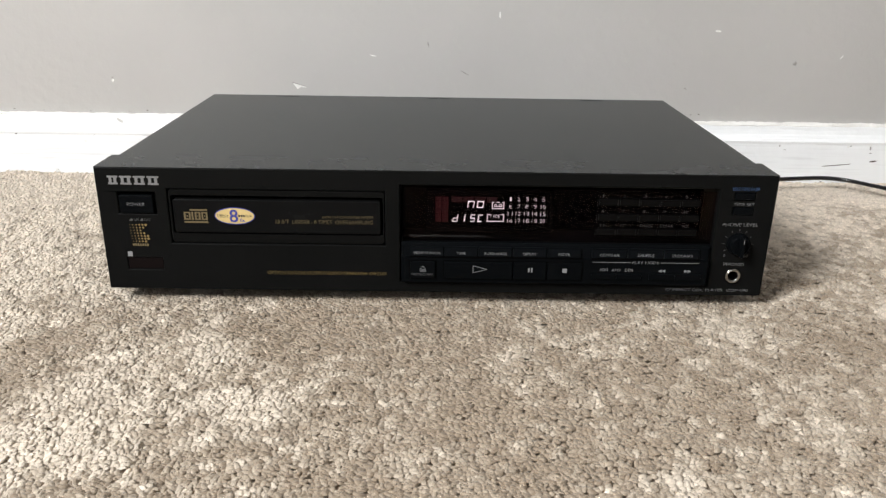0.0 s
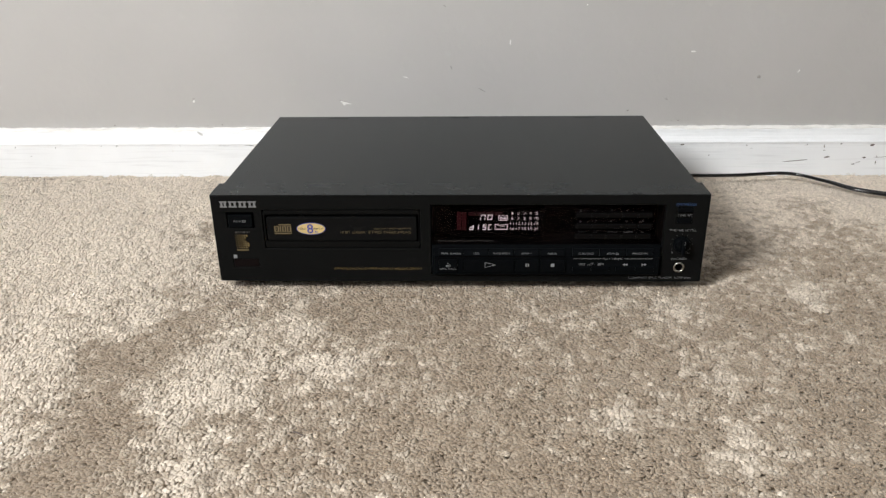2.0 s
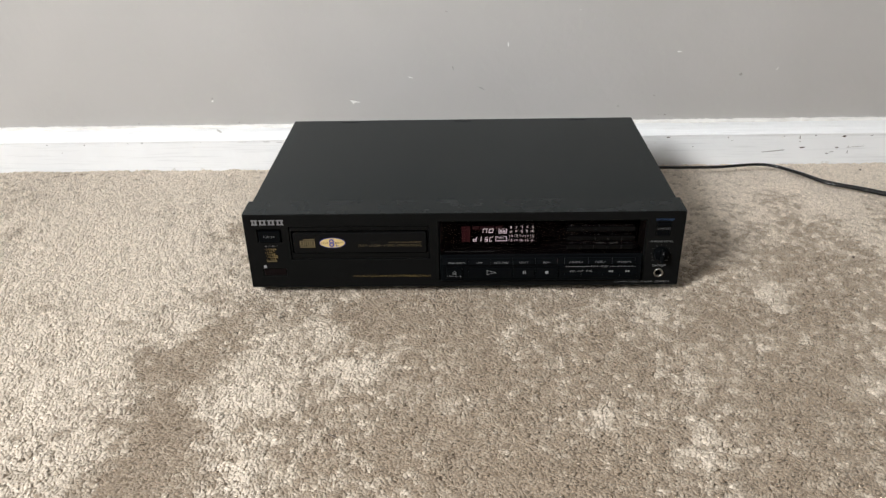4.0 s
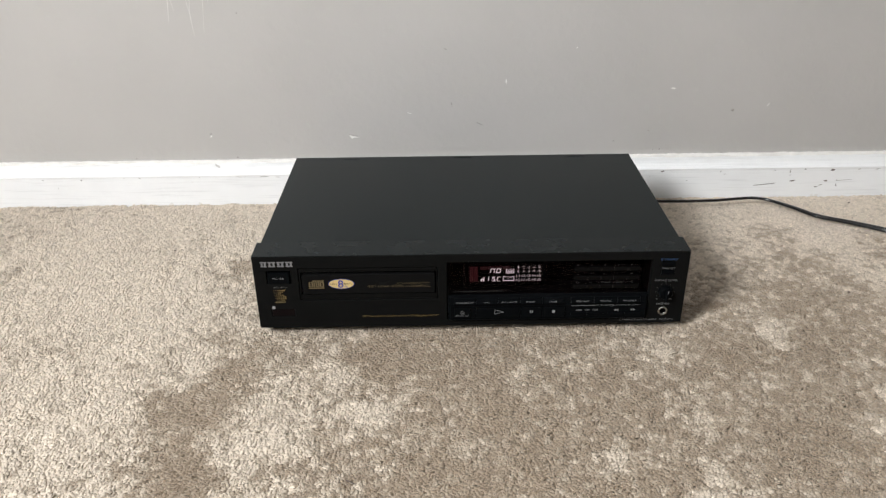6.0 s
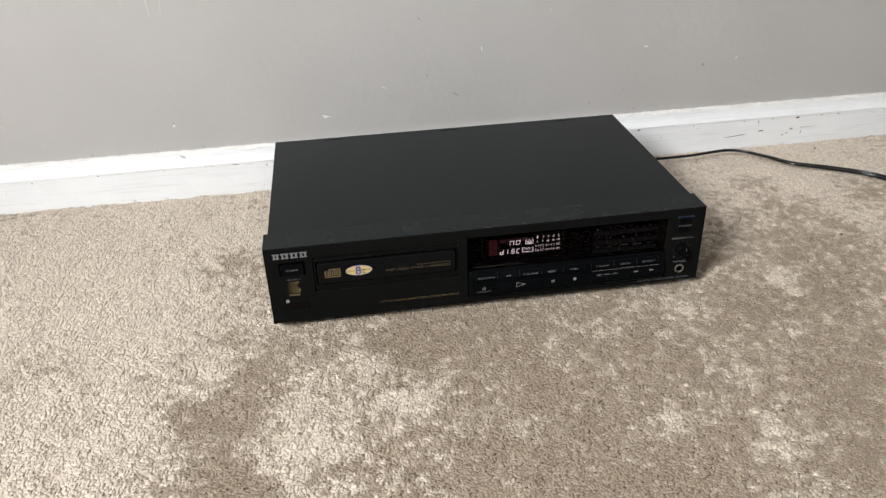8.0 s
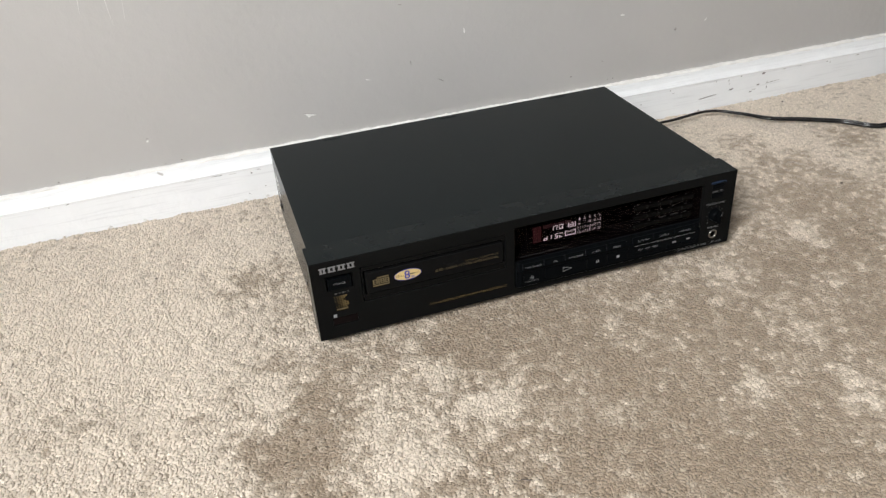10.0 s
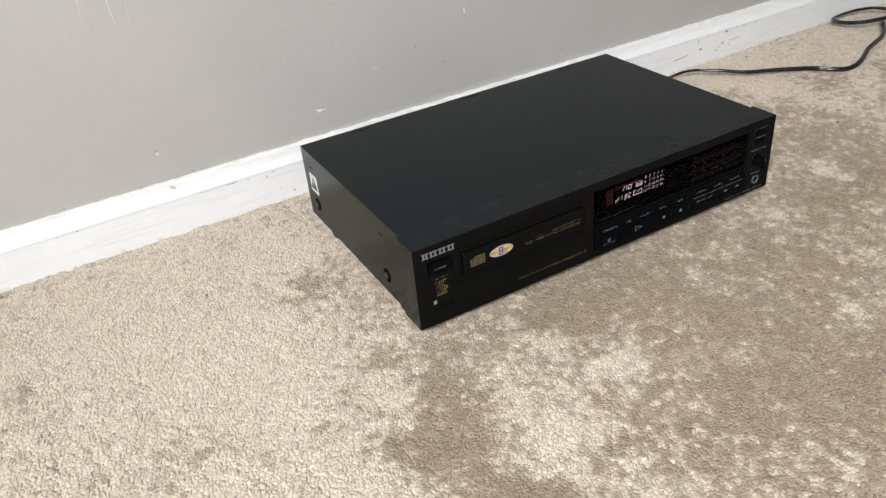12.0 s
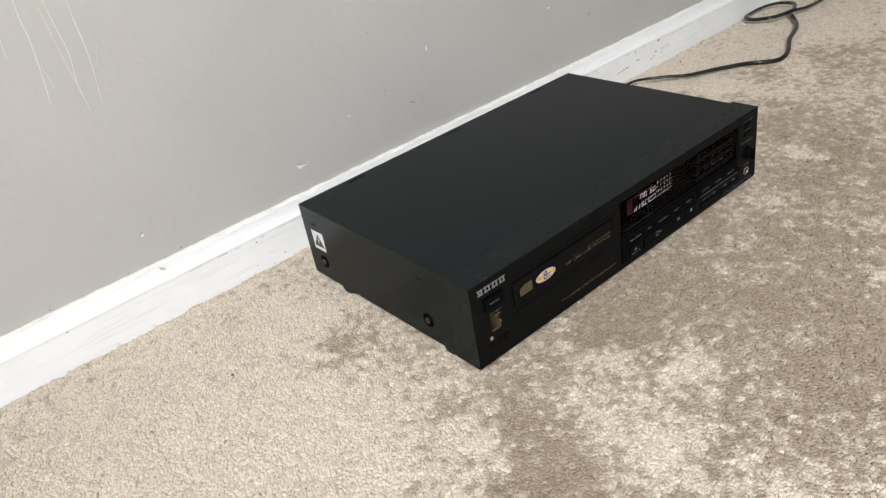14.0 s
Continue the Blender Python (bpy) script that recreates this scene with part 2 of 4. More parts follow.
# ---- building helpers ----
def part(name, bm, mat, parent=None, label="", smooth=False):
    """Links a bmesh as one mesh object, under a thing or a part."""
    me = bpy.data.meshes.new(name)
    bm.normal_update()
    for f in bm.faces:
        f.smooth = smooth
    bm.to_mesh(me)
    bm.free()
    me.materials.append(mat)
    ob = new(name, me)
    if parent:
        ob.parent = parent
    return tagged(ob, label)


def box(x0, x1, y0, y1, z0, z1, bevel=0.0, segments=2, bm=None):
    bm = bm or bmesh.new()
    made = bmesh.ops.create_cube(bm, size=1.0, matrix=Matrix.LocRotScale(((x0 + x1) / 2, (y0 + y1) / 2, (z0 + z1) / 2), None, (x1 - x0, y1 - y0, z1 - z0)))
    if bevel:
        edges = list({e for v in made["verts"] for e in v.link_edges})
        bmesh.ops.bevel(bm, geom=edges, offset=bevel, segments=segments, affect="EDGES", profile=0.5)
    return bm


def plate(cuts_a, cuts_b, holes, thick, to_world, bevel=0.0):
    """A flat plate over a x b with rectangular openings that go right through it. to_world(a, b, depth) places its points."""
    a_cuts = sorted({*cuts_a, *[h[i] for h in holes for i in (0, 1)]})
    b_cuts = sorted({*cuts_b, *[h[i] for h in holes for i in (2, 3)]})
    bm = bmesh.new()
    grid = {}

    def point(i, j, d):
        if (i, j, d) not in grid:
            grid[i, j, d] = bm.verts.new(to_world(a_cuts[i], b_cuts[j], thick * d))
        return grid[i, j, d]

    def solid(i, j):
        if not (0 <= i < len(a_cuts) - 1 and 0 <= j < len(b_cuts) - 1):
            return False
        a, b = (a_cuts[i] + a_cuts[i + 1]) / 2, (b_cuts[j] + b_cuts[j + 1]) / 2
        return not any(h[0] < a < h[1] and h[2] < b < h[3] for h in holes)

    for i in range(len(a_cuts) - 1):
        for j in range(len(b_cuts) - 1):
            if not solid(i, j):
                continue
            bm.faces.new([point(i, j, 0), point(i + 1, j, 0), point(i + 1, j + 1, 0), point(i, j + 1, 0)])
            bm.faces.new([point(i, j + 1, 1), point(i + 1, j + 1, 1), point(i + 1, j, 1), point(i, j, 1)])
            for di, dj, p, q in ((-1, 0, (i, j + 1), (i, j)), (1, 0, (i + 1, j), (i + 1, j + 1)), (0, -1, (i, j), (i + 1, j)), (0, 1, (i + 1, j + 1), (i, j + 1))):
                if not solid(i + di, j + dj):
                    bm.faces.new([point(*q, 0), point(*p, 0), point(*p, 1), point(*q, 1)])
    bmesh.ops.recalc_face_normals(bm, faces=bm.faces)
    if bevel:
        front = {v for key, v in grid.items() if key[2] == 0}
        edges = [e for e in bm.edges if e.verts[0] in front and e.verts[1] in front and len(e.link_faces) == 2 and e.calc_face_angle(0) > 1]
        bmesh.ops.bevel(bm, geom=edges, offset=bevel, segments=2, affect="EDGES", profile=0.5)
    return bm


def lathe(profile, place, axis, sides=32):
    """Turns (radius, height) pairs round an axis that starts at place."""
    bm = bmesh.new()
    turn = Vector(axis).to_track_quat("Z", "Y").to_matrix().to_4x4()
    m = Matrix.Translation(place) @ turn
    rings = []
    for r, h in profile:
        if r < 1e-7:
            rings.append([bm.verts.new(m @ Vector((0, 0, h)))])
        else:
            rings.append([bm.verts.new(m @ Vector((r * math.cos(2 * math.pi * i / sides), r * math.sin(2 * math.pi * i / sides), h))) for i in range(sides)])
    for a, b in zip(rings, rings[1:]):
        for i in range(sides):
            j = (i + 1) % sides
            if len(a) > 1 and len(b) > 1:
                bm.faces.new([a[i], a[j], b[j], b[i]])
            elif len(a) > 1:
                bm.faces.new([a[i], a[j], b[0]])
            elif len(b) > 1:
                bm.faces.new([a[0], b[j], b[i]])
    return bm


def tube(points, radius, sides=10, bm=None, offset=0.0):
    """A round cord along a line of points; offset moves it sideways, level with the floor."""
    bm = bm or bmesh.new()
    rings = []
    for i, p in enumerate(points):
        ahead = (Vector(points[min(i + 1, len(points) - 1)]) - Vector(points[max(i - 1, 0)])).normalized()
        side = ahead.cross(Vector((0, 0, 1))).normalized()
        up = side.cross(ahead)
        roll = 0.5 * math.sin(i * 0.045)
        c = Vector(p) + offset * (side * math.cos(roll) + up * math.sin(roll))
        rings.append([bm.verts.new(c + radius * (side * math.cos(2 * math.pi * k / sides) + up * math.sin(2 * math.pi * k / sides))) for k in range(sides)])
    for a, b in zip(rings, rings[1:]):
        for k in range(sides):
            bm.faces.new([a[k], a[(k + 1) % sides], b[(k + 1) % sides], b[k]])
    bm.faces.new(rings[0][::-1])
    bm.faces.new(rings[-1])
    return bm


def spline(points, steps):
    """A smooth line through the points."""
    out, p = [], [Vector(q) for q in points]
    p = [2 * p[0] - p[1], *p, 2 * p[-1] - p[-2]]
    for i in range(1, len(p) - 2):
        for s in range(steps):
            t = s / steps
            out.append(0.5 * (2 * p[i] + (p[i + 1] - p[i - 1]) * t + (2 * p[i - 1] - 5 * p[i] + 4 * p[i + 1] - p[i + 2]) * t * t
                              + (3 * p[i] - p[i - 1] - 3 * p[i + 1] + p[i + 2]) * t ** 3))
    return out + [p[-2]]


# ---- the room ----
YW = 0.366
WEST, EAST, SOUTH, TOP, LOW = -1.35, 3.20, -3.60, 2.60, -0.012


def structure(ob, label, category):
    return tagged(ob, label, category, kind="structure")


def carpet_height(y):
    """The pile is level on the floor and is bent down towards the baseboard to fit the camera's view."""
    s = min(1.0, max(0.0, (y - 0.16) / 0.20))
    return -0.010 * s * s * (3 - 2 * s)


structure(part("wall_north", box(WEST, EAST, YW, YW + 0.12, LOW - 0.05, TOP), WALL), "greige painted plaster wall with nicks and scratches", "wall")
# walls and ceiling out of view, added to close the room and bounce light
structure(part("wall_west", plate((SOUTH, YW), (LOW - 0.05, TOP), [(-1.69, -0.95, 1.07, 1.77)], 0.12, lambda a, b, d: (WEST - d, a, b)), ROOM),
          "unseen plain painted wall with a window opening", "wall")
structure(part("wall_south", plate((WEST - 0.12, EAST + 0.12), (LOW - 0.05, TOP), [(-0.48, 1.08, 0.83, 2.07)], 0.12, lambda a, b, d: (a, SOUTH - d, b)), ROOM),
          "unseen plain painted wall with a window opening", "wall")
structure(part("wall_east", box(EAST, EAST + 0.12, SOUTH, YW, LOW - 0.05, TOP), ROOM), "unseen plain painted wall", "wall")
structure(part("ceiling", box(WEST - 0.12, EAST + 0.12, SOUTH - 0.12, YW + 0.12, TOP, TOP + 0.1), CEILING), "unseen flat white painted ceiling", "ceiling")


def window(name, wide, high, m):
    """A sash window: frame, meeting rail and two panes, in the plane y = 0 of its pose."""
    thing = structure(new(name), "unseen white painted sash window with two panes", "window")
    thing.matrix_world = m
    part("window_frame", plate((-wide / 2, wide / 2), (0, high), [(-wide / 2 + 0.05, wide / 2 - 0.05, 0.05, high / 2 - 0.02), (-wide / 2 + 0.05, wide / 2 - 0.05, high / 2 + 0.02, high - 0.05)],
                               0.04, lambda a, b, d: (a, d, b)), TRIM, thing)
    for z in (0.05, high / 2 + 0.02):
        pane = part("pane", box(-wide / 2 + 0.05, wide / 2 - 0.05, 0.018, 0.022, z, z + high / 2 - 0.07), PANE, thing)
        pane.visible_shadow = False
    part("window_sill", box(-wide / 2 - 0.03, wide / 2 + 0.03, -0.09, -0.002, -0.028, -0.002, 0.004), TRIM, thing)
    return thing


window("window_1", 0.74, 0.70, pose(WEST - 0.07, -1.32, 1.07, 0, 0, 90))
# unseen window added round the south fill lamp
window("window_2", 1.56, 1.24, pose(0.30, SOUTH - 0.07, 0.83, 0, 0, 180))


def moulding(profile, x0, x1, mat, name, label, waves=0.0):
    """A length of trim with a (y, z) profile along x; waves makes a hand-brushed edge."""
    bm = bmesh.new()
    count = 1100 if waves > 0.001 else 240
    rows = []
    for i in range(count + 1):
        x = x0 + (x1 - x0) * i / count
        rows.append([bm.verts.new((x, y + waves * noise.noise((x * 40, k * 3.1, 1.7)),
                                   z + waves * (noise.noise((x * 55, k * 0.6, 8.1)) + 0.8 * noise.noise((x * 190, k * 0.8, 3.3))))) for k, (y, z) in enumerate(profile)])
    for a, b in zip(rows, rows[1:]):
        for k in range(len(profile) - 1):
            bm.faces.new([a[k], b[k], b[k + 1], a[k + 1]])
    bm.faces.new(rows[0])
    bm.faces.new(rows[-1][::-1])
    bmesh.ops.recalc_face_normals(bm, faces=bm.faces)
    return structure(part(name, bm, mat), label, "baseboard")


BOARD = [(YW, LOW - 0.02), (0.3535, LOW - 0.02), (0.3530, 0.0318), (0.3529, 0.0326), (0.3525, 0.0333), (0.3523, 0.0350), (0.3532, 0.0360), (0.3556, 0.0380), (0.3580, 0.0420),
         (0.3592, 0.0465), (0.3596, 0.0500), (0.3610, 0.0520), (YW, 0.0528)]
baseboard = moulding(BOARD, WEST, EAST, TRIM, "baseboard", "white painted wooden baseboard with a coved top and scuffs", 0.0003)
moulding([(YW + 0.002, 0.0490), (0.3612, 0.0490), (0.3594, 0.0508), (0.3600, 0.0522), (0.3628, 0.0532), (YW + 0.002, 0.0536)], WEST, EAST, CAULK, "trim", "lumpy bead of white caulk along the baseboard's top edge", 0.0013)


# ---- wear on the wall and baseboard ----
def flake(name, mat, outline, y, thick, label, category):
    """A chip or scuff: a thin flake of an uneven outline in the plane of the wall."""
    bm = bmesh.new()
    low = [bm.verts.new((x, y, z)) for x, z in outline]
    cx, cz = sum(p[0] for p in outline) / len(outline), sum(p[1] for p in outline) / len(outline)
    high = [bm.verts.new((cx + 0.75 * (x - cx), y - thick, cz + 0.75 * (z - cz))) for x, z in outline]
    bm.faces.new(high)
    for i in range(len(low)):
        j = (i + 1) % len(low)
        bm.faces.new([low[i], low[j], high[j], high[i]])
    bmesh.ops.recalc_face_normals(bm, faces=bm.faces)
    return tagged(part(name, bm, mat), label, category, kind="structure")


def ragged(x, z, wide, high, tilt=0.0, seed=0, count=9):
    rng = random.Random(seed)
    out = []
    for i in range(count):
        a = 2 * math.pi * i / count
        r = rng.uniform(0.65, 1.15)
        u, v = wide / 2 * r * math.cos(a), high / 2 * r * math.sin(a)
        out.append((x + u * math.cos(tilt) - v * math.sin(tilt), z + u * math.sin(tilt) + v * math.cos(tilt)))
    return out


flake("wall_chip", CHIP, [(-0.1565, 0.0885), (-0.1500, 0.0868), (-0.1415, 0.0842), (-0.1420, 0.0832), (-0.1475, 0.0838), (-0.1512, 0.0815), (-0.1530, 0.0842)], YW, 0.0006,
      "torn paint on the wall showing white plaster", "chip")
flake("wall_chip", GREY_SCUFF, [(-0.1572, 0.0893), (-0.1490, 0.0872), (-0.1412, 0.0846), (-0.1490, 0.0866), (-0.1560, 0.0884)], YW - 0.0006, 0.0004,
      "raised dark edge of torn wall paint", "chip")
for k, (x, z, w, h, tilt, mat) in enumerate((
        (0.290, 0.148, 0.0052, 0.0020, -0.15, CHIP), (-0.347, 0.088, 0.0030, 0.0022, 0.2, CHIP), (-0.347, 0.0915, 0.0022, 0.0012, 0.2, GREY_SCUFF),
        (-0.012, 0.130, 0.0012, 0.0050, 0.2, GREY_SCUFF), (-0.070, 0.118, 0.0070, 0.0009, -0.25, CHIP), (0.027, 0.101, 0.0080, 0.0009, -0.5, GREY_SCUFF),
        (0.062, 0.161, 0.0016, 0.0060, 0.1, CHIP), (0.376, 0.116, 0.0045, 0.0040, 0.3, GREY_SCUFF), (0.424, 0.123, 0.0050, 0.0010, 0.9, CHIP),
        (0.263, 0.088, 0.0032, 0.0013, -0.4, GREY_SCUFF), (-0.290, 0.255, 0.0010, 0.0020, 0.0, GREY_SCUFF), (0.215, 0.0735, 0.0030, 0.0012, 0.1, GREY_SCUFF),
        (0.155, 0.205, 0.0020, 0.0012, 0.3, CHIP), (-0.020, 0.205, 0.0040, 0.0012, -0.3, GREY_SCUFF))):
    flake("wall_nick", mat, ragged(x, z, 1.3 * w, 1.3 * h, tilt, k), YW, 0.0006, "small nick in the greige wall paint", "nick")


def scratch(line, wide, seed):
    """A long, thin, wandering ridge in the wall paint."""
    rng = random.Random(seed)
    pts = [p for p in spline([(x, 0.0, z) for x, z in line], 5)]
    bm = bmesh.new()
    rows = []
    for i, p in enumerate(pts):
        w = wide * rng.uniform(0.7, 1.2) * (0.35 + 0.65 * math.sin(math.pi * min(1.0, (i + 0.4) / len(pts))) ** 0.5)
        rows.append([bm.verts.new((p.x - w, YW + 0.0001, p.z)), bm.verts.new((p.x, YW - 0.45 * w, p.z)), bm.verts.new((p.x + w, YW + 0.0001, p.z))])
    for a, b in zip(rows, rows[1:]):
        for k in range(2):
            bm.faces.new([a[k], a[k + 1], b[k + 1], b[k]])
    bmesh.ops.recalc_face_normals(bm, faces=bm.faces)
    return tagged(part("wall_scratch", bm, RIDGE_LIGHT), "long thin scratch ridge in the wall paint", "scratch", kind="structure")


for k, (line, wide) in enumerate((
        (((-0.373, 0.352), (-0.375, 0.323), (-0.374, 0.307), (-0.376, 0.274), (-0.379, 0.245)), 0.0008),
        (((-0.374, 0.281), (-0.372, 0.270), (-0.370, 0.259)), 0.0004),
        (((-0.352, 0.346), (-0.350, 0.316), (-0.347, 0.284), (-0.350, 0.256), (-0.348, 0.226)), 0.0007),
        (((-0.357, 0.332), (-0.355, 0.299), (-0.352, 0.266), (-0.350, 0.255)), 0.0005),
        (((-0.331, 0.340), (-0.332, 0.315), (-0.331, 0.276), (-0.335, 0.232)), 0.0007),
        (((-0.320, 0.286), (-0.323, 0.277), (-0.325, 0.268)), 0.0003),
        (((-0.396, 0.325), (-0.397, 0.310), (-0.398, 0.295)), 0.0006))):
    scratch(line, wide, k)

SCUFFS_WEST = ((-0.280, 0.0325, 0.0260, 0.0011, -0.06, SCUFF), (-0.258, 0.0312, 0.0120, 0.0008, -0.05, GREY_SCUFF), (-0.310, 0.0322, 0.0200, 0.0006, 0.02, GREY_SCUFF),
    (-0.235, 0.0278, 0.0028, 0.0028, 0.0, SCUFF), (-0.205, -0.0009, 0.0030, 0.0022, 0.2, SCUFF), (-0.221, 0.0066, 0.0022, 0.0012, 0.0, GREY_SCUFF), (-0.2425, -0.0003, 0.0020, 0.0010, 0.0, GREY_SCUFF),
    (-0.369, 0.0322, 0.0024, 0.0016, 0.0, SCUFF), (-0.380, 0.0251, 0.0026, 0.0018, 0.0, CHIP), (-0.453, 0.0322, 0.0050, 0.0014, 0.2, SCUFF), (-0.474, 0.0325, 0.0018, 0.0018, 0.0, SCUFF),
    (-0.536, 0.0300, 0.0022, 0.0018, 0.5, SCUFF), (-0.590, 0.0306, 0.0026, 0.0018, 0.5, SCUFF), (-0.571, 0.0184, 0.0018, 0.0010, 0.0, GREY_SCUFF), (-0.226, 0.0310, 0.0080, 0.0009, -0.1, GREY_SCUFF))
SCUFFS_BEHIND_CORD = ((0.436, 0.0098, 0.0380, 0.0013, 0.10, SCUFF), (0.474, 0.0144, 0.0080, 0.0024, 0.1, SCUFF), (0.489, 0.0322, 0.0040, 0.0018, 0.2, SCUFF),
    (0.421, -0.0100, 0.0040, 0.0030, 0.0, SCUFF), (0.2865, 0.0318, 0.0062, 0.0026, 0.05, SCUFF), (0.3345, 0.0316, 0.0070, 0.0012, 0.0, GREY_SCUFF), (0.322, 0.0174, 0.0024, 0.0020, 0.0, GREY_SCUFF),
    (0.369, 0.0305, 0.0016, 0.0034, 0.1, GREY_SCUFF), (0.375, 0.0260, 0.0060, 0.0007, 0.1, GREY_SCUFF), (0.446, 0.0312, 0.0012, 0.0022, 0.0, SCUFF),
    (0.468, 0.0290, 0.0020, 0.0060, 0.0, GREY_SCUFF), (0.469, 0.0235, 0.0038, 0.0010, 0.0, GREY_SCUFF), (0.269, 0.0237, 0.0024, 0.0018, 0.0, CHIP), (0.4435, 0.0300, 0.0020, 0.0030, 0.0, CHIP))
SCUFFS_EAST = ((0.5287, 0.0306, 0.0076, 0.0034, 0.1, SCUFF), (0.5212, 0.0138, 0.0056, 0.0022, 0.0, SCUFF), (0.5096, 0.0049, 0.0056, 0.0016, 0.1, SCUFF), (0.515, 0.0075, 0.0080, 0.0010, 0.2, GREY_SCUFF),
    (0.5373, 0.0069, 0.0012, 0.0064, 0.0, SCUFF), (0.5464, 0.0146, 0.0280, 0.0009, 0.08, GREY_SCUFF), (0.566, 0.0312, 0.0060, 0.0014, 0.2, GREY_SCUFF), (0.537, 0.0150, 0.0010, 0.0030, 0.0, GREY_SCUFF),
    (0.592, 0.0310, 0.0090, 0.0010, 0.1, SCUFF), (0.649, 0.0280, 0.0016, 0.0040, 0.0, GREY_SCUFF), (0.770, 0.0300, 0.0030, 0.0030, 0.0, GREY_SCUFF),
    (0.643, 0.0300, 0.0026, 0.0034, 0.0, GREY_SCUFF), (0.700, 0.0312, 0.0080, 0.0010, 0.0, GREY_SCUFF))
for k, (x, z, w, h, tilt, mat) in enumerate(SCUFFS_WEST + SCUFFS_BEHIND_CORD + SCUFFS_EAST):
    flake("scuff_mark", mat, ragged(x, z, w, h, tilt, 40 + k), 0.3533, 0.0004, "small dark scuff on the white baseboard", "scuff")
flake("scuff_mark", DENT, ragged(-0.3415, 0.0462, 0.0100, 0.0040, -0.7, 91), 0.3589, 0.0004, "grey dent in the baseboard's coved top", "scuff")
flake("scuff_mark", CHIP, ragged(-0.3300, 0.0362, 0.0110, 0.0022, -0.5, 92), 0.3538, 0.0006, "flaked white paint on the baseboard's lip", "scuff")
for k, x in enumerate((-0.415, -0.374, -0.2496, 0.5055, 0.512, -0.2215)):
    flake("paint_drip", CHIP, ragged(x, -0.0085, 0.006, 0.0040, 0.1, 120 + k), 0.3532, 0.0010, "small hardened drip of white paint low on the baseboard", "drip")
for k, (x, z) in enumerate(((-0.457, 0.0565), (-0.3536, 0.0553), (-0.3337, 0.0552), (-0.3142, 0.0568), (-0.425, 0.0556), (0.272, 0.0600), (0.281, 0.0605), (-0.375, 0.0560))):
    flake("wall_nick", GREY_SCUFF if k % 3 else SCUFF, ragged(x, z, 0.0024, 0.0012, 0.2, 140 + k), YW, 0.0005, "crumb of dirt stuck above the caulk bead", "nick")

# ---- the player ----
player = tagged(new("cd_player"), "black compact disc player with lit display, standing on beige carpet", "disc player")
X0, Z0, RISE = -0.215, 0.0125, 80.0 / 78.5


def U(u):
    return X0 + (u + np.interp(u, (20, 85, 182, 280, 400, 412), (0.0, 1.0, 1.8, 1.1, -0.2, -0.3))) / 1000


def V(v):
    return Z0 + v * RISE / 1000


def block(name, u0, u1, v0, v1, y0, y1, mat, bevel=0.4, parent=None, label=""):
    """A block on the front panel, in millimetres from its lower left corner; y in metres."""
    return part(name, box(U(u0), U(u1), y0, y1, V(v0), V(v1), bevel / 1000), mat, parent or player, label)


HOLES = [(11.7, 35.2, 49.4, 63.0), (42.8, 179.6, 29.8, 65.6), (189.0, 394.2, 5.0, 70.0), (404.0, 417.0, 63.3, 68.0), (404.0, 417.0, 53.4, 58.5), (13.0, 35.7, 11.6, 19.5), (406.8, 413.8, 8.8, 15.8)]
panel_mesh = part("front_panel", plate((-1.1, 430.9), (-2.1, 79.1), HOLES, 0.031, lambda a, b, d: (U(a), d, V(b)), 0.0008), PANEL, player, "black moulded front panel with fine matt grain")

# outer faces that turn up or aside take the lit copy
panel_mesh.data.materials.append(LIT_EDGE)
for face in panel_mesh.data.polygons:
    c = face.center
    if abs(face.normal.y) < 0.3 and (abs(c.x) > 0.2145 or c.z > V(78.4)):
        face.material_index = 1

# cover of folded steel with vent slots
cover = bmesh.new()
parts = [plate((-0.2125, 0.2125), (0.031, 0.2675), [(-0.152, -0.131, 0.2600, 0.2615), (-0.0105, 0.0105, 0.2600, 0.2615), (0.133, 0.154, 0.2600, 0.2615)], 0.0012, lambda a, b, d: (a, b, 0.0925 - d), 0.0003)]
for side in (-1, 1):
    parts.append(plate((0.031, 0.2675), (0.0096, 0.0913), [(0.242, 0.250, 0.0738, 0.0752), (0.069, 0.077, 0.0738, 0.0752)], 0.0012, lambda a, b, d, s=side: (s * (0.2125 - d), a, b)))
parts.append(box(-0.2113, 0.2113, 0.2655, 0.2667, 0.0096, 0.0913))
parts.append(box(-0.2113, 0.2113, 0.0315, 0.2655, 0.0096, 0.0108))
for piece in parts:
    me = bpy.data.meshes.new("piece")
    piece.to_mesh(me)
    piece.free()
    cover.from_mesh(me)
    bpy.data.meshes.remove(me)
part("cover", cover, SHELL, player, "black painted steel cover with small vent slots")
for x in (-0.1900, 0.1900):
    for y in (0.050, 0.217):
        part("foot", lathe([(0.0, -0.0015), (0.0185, -0.0015), (0.0198, 0.001), (0.0203, 0.0096), (0.0, 0.0096)], (x, y, 0.0), (0, 0, 1), 28), RUBBER, player, smooth=False)
for y in (0.070, 0.242):
    # slightly proud black ring that paints the shade of the screw's recess
    part("screw_dimple", lathe([(0.0074, 0.0), (0.0070, 0.0004), (0.0060, 0.0004), (0.0042, 0.0001), (0.0, 0.0001)], (-0.2125, y, 0.0305), (-1, 0, 0), 28), BLACK, player, smooth=True)
    head = lathe([(0.0034, 0.0001), (0.0034, 0.0010), (0.0026, 0.0016), (0.0012, 0.0018), (0.0, 0.0012)], (-0.2125, y, 0.0305), (-1, 0, 0), 20)
    part("screw", head, SCREW, player, "black cross-head screw", smooth=True)


